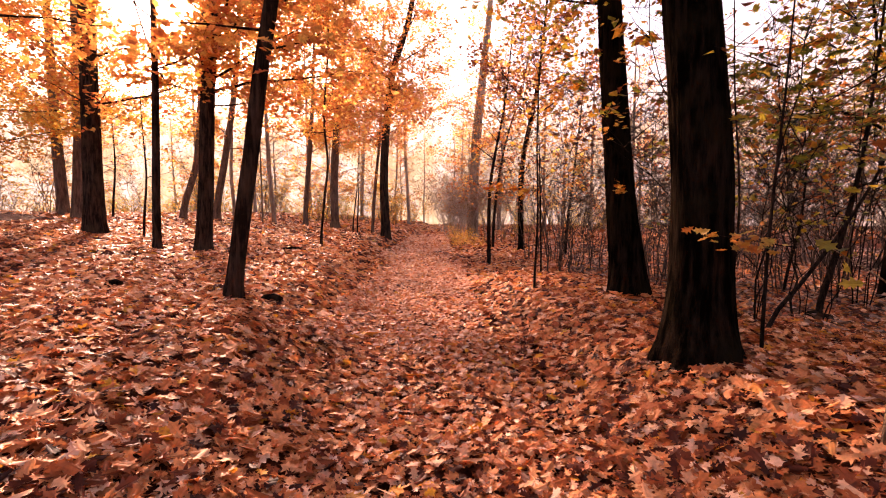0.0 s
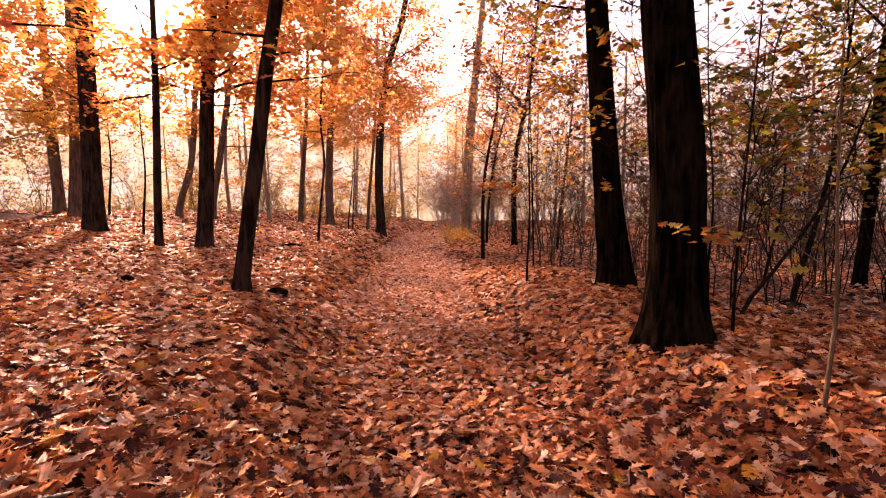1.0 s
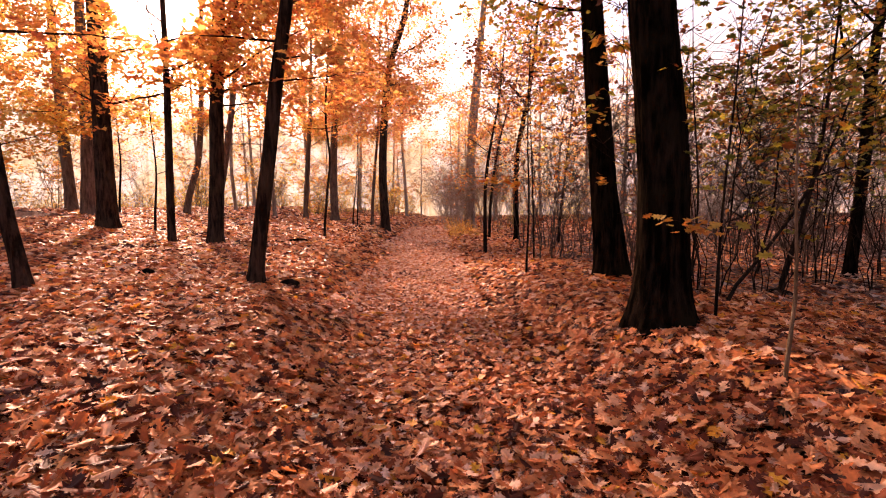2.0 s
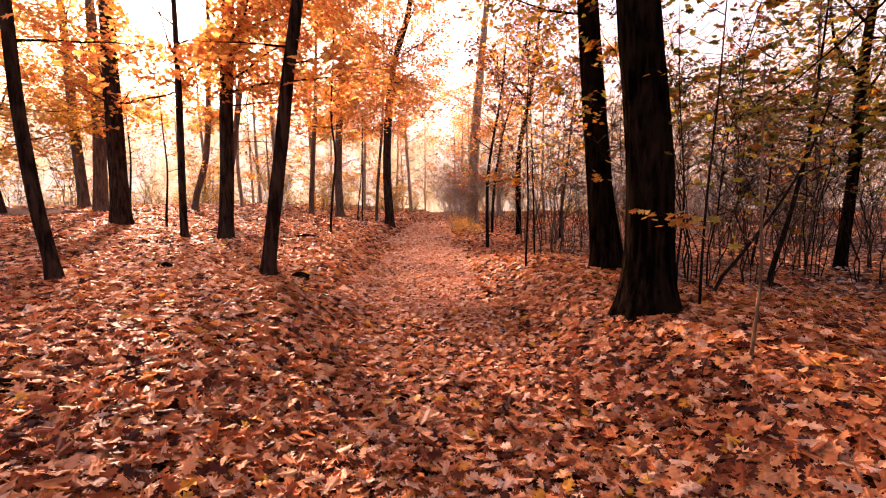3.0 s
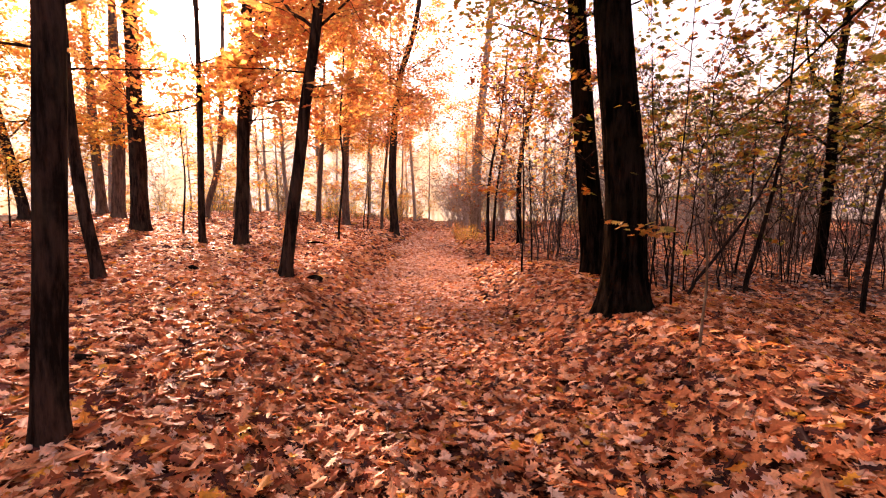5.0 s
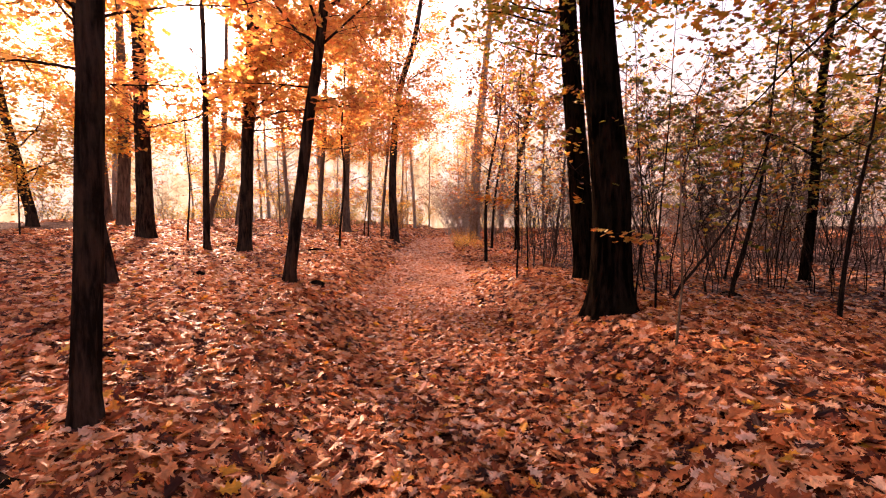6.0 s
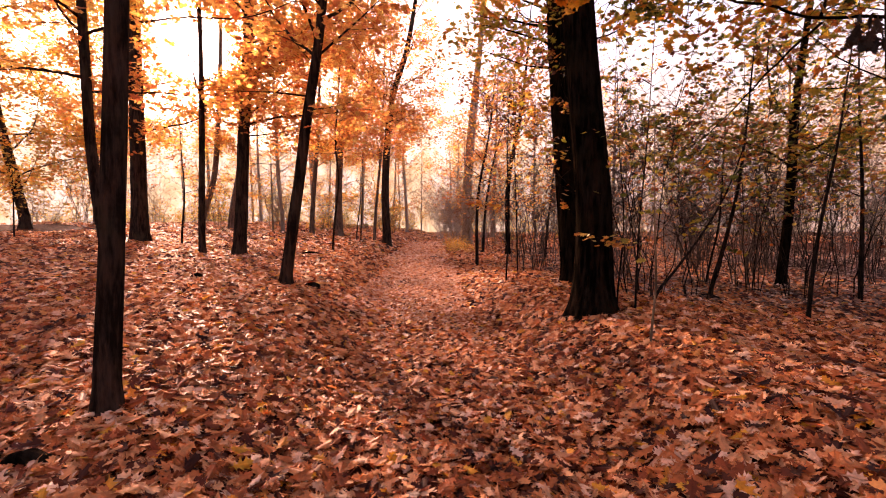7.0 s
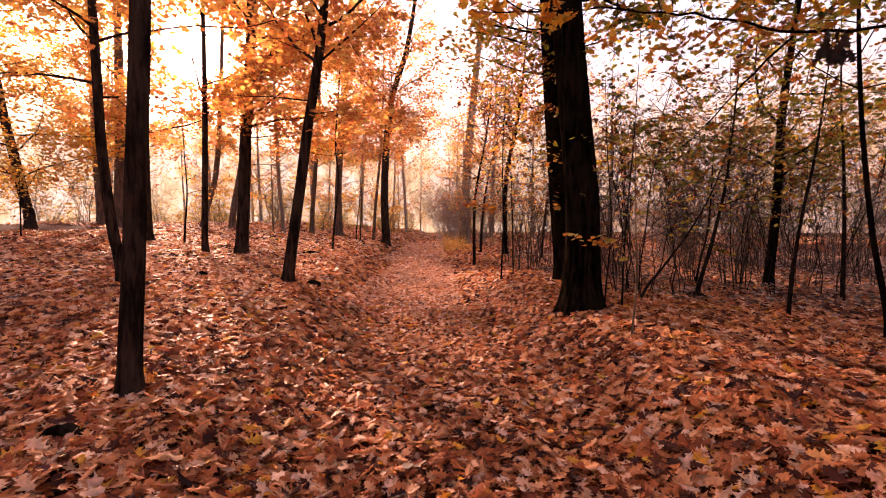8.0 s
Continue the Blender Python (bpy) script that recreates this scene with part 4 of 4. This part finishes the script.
while len(spots) < 64 and tries < 5000:
    tries += 1
    y = rnd.uniform(5.0, 26) if rnd.random() < 0.5 else rnd.uniform(8, 15)
    x = rnd.uniform(max(2.6, 0.05 * y + 1.8), 4 + 0.85 * y)
    if y < 9 and x < 4.6 and y < 7.5:
        continue
    if any((x - a) ** 2 + (y - b) ** 2 < (0.7 + 0.02 * y) ** 2 for a, b in spots):
        continue
    spots.append((x, y))
for k, (x, y) in enumerate(spots):
    near = y < 8.5
    src = rnd.choice((kinds[0], kinds[1], kinds[4])) if near else rnd.choice((kinds[2], kinds[3]))
    s = rnd.uniform(0.8, 1.25)
    copy_thing(src, pose(x, y, gz(x, y), 0, 0, rnd.uniform(0, 360)) @ Matrix.Scale(s, 4))

# scrub along the far path and behind the bank's crest
far = [build_shrub(36, GOLD, 3.4, -8.0, 30.5, 5, STEM_TAN), build_shrub(37, RUSSET, 4.2, 0.9, 33.0, 2, STEM_TAN)]
for x, y in ((-12, 30), (-15, 28), (-18, 26), (-21, 24), (-6, 36), (-10, 37), (-14, 36), (-19, 33), (-24, 30), (-4.6, 40), (-8, 44), (-13, 43), (-22, 41), (-4.0, 31), (-18, 20), (-22, 19), (-27, 21), (-5.4, 50), (-3.9, 58),
             (6.5, 33), (8.5, 35), (10.5, 33), (4.8, 42), (9.5, 43), (12, 38), (6.4, 48), (14.5, 36), (3.2, 44), (16, 33), (1.2, 37), (0.8, 42), (2.4, 35), (1.5, 24.5), (2.4, 22.6), (3.3, 25.5), (1.2, 27.0), (2.9, 28.5), (4.4, 24.0), (4.2, 29), (1.0, 31), (1.9, 32.5), (3.6, 33), (2.6, 40), (0.6, 48), (2.2, 46), (0.4, 54), (4.2, 38), (5.5, 34), (7, 41), (3.4, 51), (-0.4, 62), (-2.2, 68), (-4.4, 66),
             (-16, 40), (-18, 48), (-26, 37), (-29, 30), (-33, 35), (-31, 26), (-37, 27), (-25, 46), (-33, 50), (-10, 56), (-15, 60), (-21, 54), (-7, 68), (-40, 40), (-11, 47), (-28, 55), (-40, 33), (-9, 33), (-12.5, 33.5), (-17, 36.5), (-22.5, 33.5), (-26, 26), (-30.5, 22.5)):
    copy_thing(far[1] if x > 0.3 and y < 40 else rnd.choice(far), pose(x, y, gz(x, y), 0, 0, rnd.uniform(0, 360)) @ Matrix.Scale(rnd.uniform(0.9, 1.5), 4))

# low golden scrub that closes the far woods, and grey brush arching over the far path
def build_scrub(seed, leaves, height, x, y, bark, label):
    rnd = random.Random(seed)
    root = thing("shrub", x, y, label, "shrub", "far scrub")
    bag = []
    for j in range(9):
        a = rnd.uniform(0, 6.28)
        pts, rad = bough(rnd, (0.5 * math.cos(a), 0.5 * math.sin(a), -0.05), a, rnd.uniform(0.8, 3.0), height * rnd.uniform(0.6, 1.1), 0.016, 0.3, 5)
        pieces = [tube(pts, rad, 4)]
        for i in range(1, len(pts)):
            for _ in range(2):
                tp, tr = bough(rnd, pts[i], rnd.uniform(0, 6.28), rnd.uniform(-0.1, 0.9), rnd.uniform(0.3, 0.8), 0.008, 0.3, 2)
                pieces.append(tube(tp, tr, 3))
                for _ in range(5):
                    q = tp[rnd.randrange(1, len(tp))] + Vector((rnd.gauss(0, 0.13), rnd.gauss(0, 0.13), rnd.gauss(0, 0.1)))
                    b = rnd.uniform(0, 6.28)
                    bag.append((q, (math.cos(b), math.sin(b), -rnd.random()), (rnd.gauss(0, 0.8), rnd.gauss(0, 0.8), 1), rnd.uniform(0.08, 0.17)))
        part("stem", make_mesh("stem", *merge(pieces), bark), root)
    part("leaves", leaf_bag_mesh("leaves", bag, leaves, LEAF_LO), root)
    return root


scrub = [build_scrub(51, GOLD, 1.7, -11.0, 38.0, STEM_TAN, "low golden-leaved scrub at the far edge of the bank"), build_scrub(52, GOLD_GREEN, 2.2, -17.5, 30.5, STEM_TAN, "yellow-green scrub in the sunlit distance")]
rnd = random.Random(53)
for k in range(64):
    y = rnd.uniform(33, 78)
    x = rnd.uniform(-0.95 * y, -3.2) if k % 3 else rnd.uniform(3.0, 0.85 * y)
    copy_thing(scrub[k % 2], pose(x, y, gz(x, y), 0, 0, rnd.uniform(0, 360)) @ Matrix.Scale(rnd.uniform(0.9, 1.7), 4))
# Shrunken golden scrub stands in for a sunlit patch of ground here.
for x, y, size in ((0.8, 21.0, 0.35), (1.3, 22.2, 0.4), (0.7, 23.3, 0.4), (1.6, 20.2, 0.3), (1.1, 25.0, 0.5)):
    copy_thing(scrub[0], pose(x, y, gz(x, y), 0, 0, 70 * x + 40 * y) @ Matrix.Scale(size, 4))
arch = build_shrub(54, RUSSET, 4.4, 1.0, 24.5, 1, STEM_FAR_HAZE)
tagged(arch, "tall leafless brush arching beside the far path, greyed for haze", "shrub", "brush beside the far path")
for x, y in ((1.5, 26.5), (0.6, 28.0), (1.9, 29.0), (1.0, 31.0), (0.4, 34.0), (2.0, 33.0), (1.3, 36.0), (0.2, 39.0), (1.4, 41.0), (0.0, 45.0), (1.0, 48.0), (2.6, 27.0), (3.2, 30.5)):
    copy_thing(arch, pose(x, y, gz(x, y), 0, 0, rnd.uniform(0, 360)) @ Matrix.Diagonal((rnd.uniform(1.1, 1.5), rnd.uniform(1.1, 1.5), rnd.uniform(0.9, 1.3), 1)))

# ---- bits of dead wood among the leaves ----
WOOD = bark_material("rotten_wood", (0.004, 0.003, 0.0025), (0.03, 0.02, 0.014), (0.02, 0.024, 0.014), 0.9, 20.0)


def build_wood(x, y, length, thick, turn, seed, name, label):
    rnd = random.Random(seed)
    n = 7
    pts = [Vector(((i / n - 0.5) * length, 0.12 * length * math.sin(2.2 * i / n + seed), 0.25 * thick + 0.5 * thick * math.sin(3.14 * i / n))) for i in range(n + 1)]
    thick *= 0.75
    rad = [thick * (0.55 + 0.45 * math.sin(3.14 * (0.12 + 0.8 * i / n)) + rnd.uniform(-0.1, 0.1)) for i in range(n + 1)]
    ob = new(name, make_mesh(name, *tube(pts, rad, 11, 0.6, seed * 1.7), WOOD))
    ob.matrix_world = pose(x, y, gz(x, y) + 0.025, 0, 0, turn)
    tagged(ob, label, "dead wood")


build_wood(-2.29, 5.85, 0.26, 0.085, 20, 1, "stump", "small dark rotten stump beside the leaning oak")
build_wood(-4.55, 6.1, 0.2, 0.07, 80, 2, "stump", "small dark rotten stump among the leaves")
build_wood(-2.15, 0.02, 0.22, 0.06, 10, 3, "wood_chunk", "dark chunk of rotten wood near the oak trunk")
build_wood(0.87, 1.45, 0.15, 0.03, 40, 4, "wood_chunk", "small mossy chunk of wood on the path")
build_wood(-2.99, 1.83, 0.22, 0.055, 150, 5, "wood_chunk", "dark mossy chunk of wood among the leaves")
# This lump is put where a dark round hole shows between leaves.
build_wood(2.09, 1.96, 0.14, 0.045, 60, 6, "wood_chunk", "dark lump standing in for a dark hole among the leaves")
build_wood(5.4, 6.3, 0.5, 0.09, 15, 7, "root_mound", "dark root mound at a sapling's foot")
build_wood(3.15, 1.07, 0.2, 0.04, 100, 8, "wood_chunk", "dark chunk of wood among the leaves")
build_wood(-4.3, 12.6, 0.5, 0.08, 30, 9, "fallen_branch", "short dark fallen branch on the bank")
build_wood(1.4, 0.96, 0.16, 0.03, 120, 10, "wood_chunk", "small pale grey chunk of wood on the path")

# deeper thicket that closes the view between the nearer stems
rnd = random.Random(91)
for k in range(9):
    y = rnd.uniform(12, 30)
    x = rnd.uniform(6 + 0.25 * y, 8 + 0.95 * y)
    copy_thing(rnd.choice((kinds[0], kinds[2], kinds[3], kinds[4])), pose(x, y, gz(x, y), 0, 0, rnd.uniform(0, 360)) @ Matrix.Scale(rnd.uniform(0.9, 1.4), 4))

# low bare brush that fills the thicket's depth, its stems paled for haze
brush = build_shrub(38, RUSSET, 2.3, 9.5, 15.5, 1, STEM_FAR_HAZE)
tagged(brush, "low leafless brush deep in the thicket, greyed for haze", "shrub", "low brush of the thicket")
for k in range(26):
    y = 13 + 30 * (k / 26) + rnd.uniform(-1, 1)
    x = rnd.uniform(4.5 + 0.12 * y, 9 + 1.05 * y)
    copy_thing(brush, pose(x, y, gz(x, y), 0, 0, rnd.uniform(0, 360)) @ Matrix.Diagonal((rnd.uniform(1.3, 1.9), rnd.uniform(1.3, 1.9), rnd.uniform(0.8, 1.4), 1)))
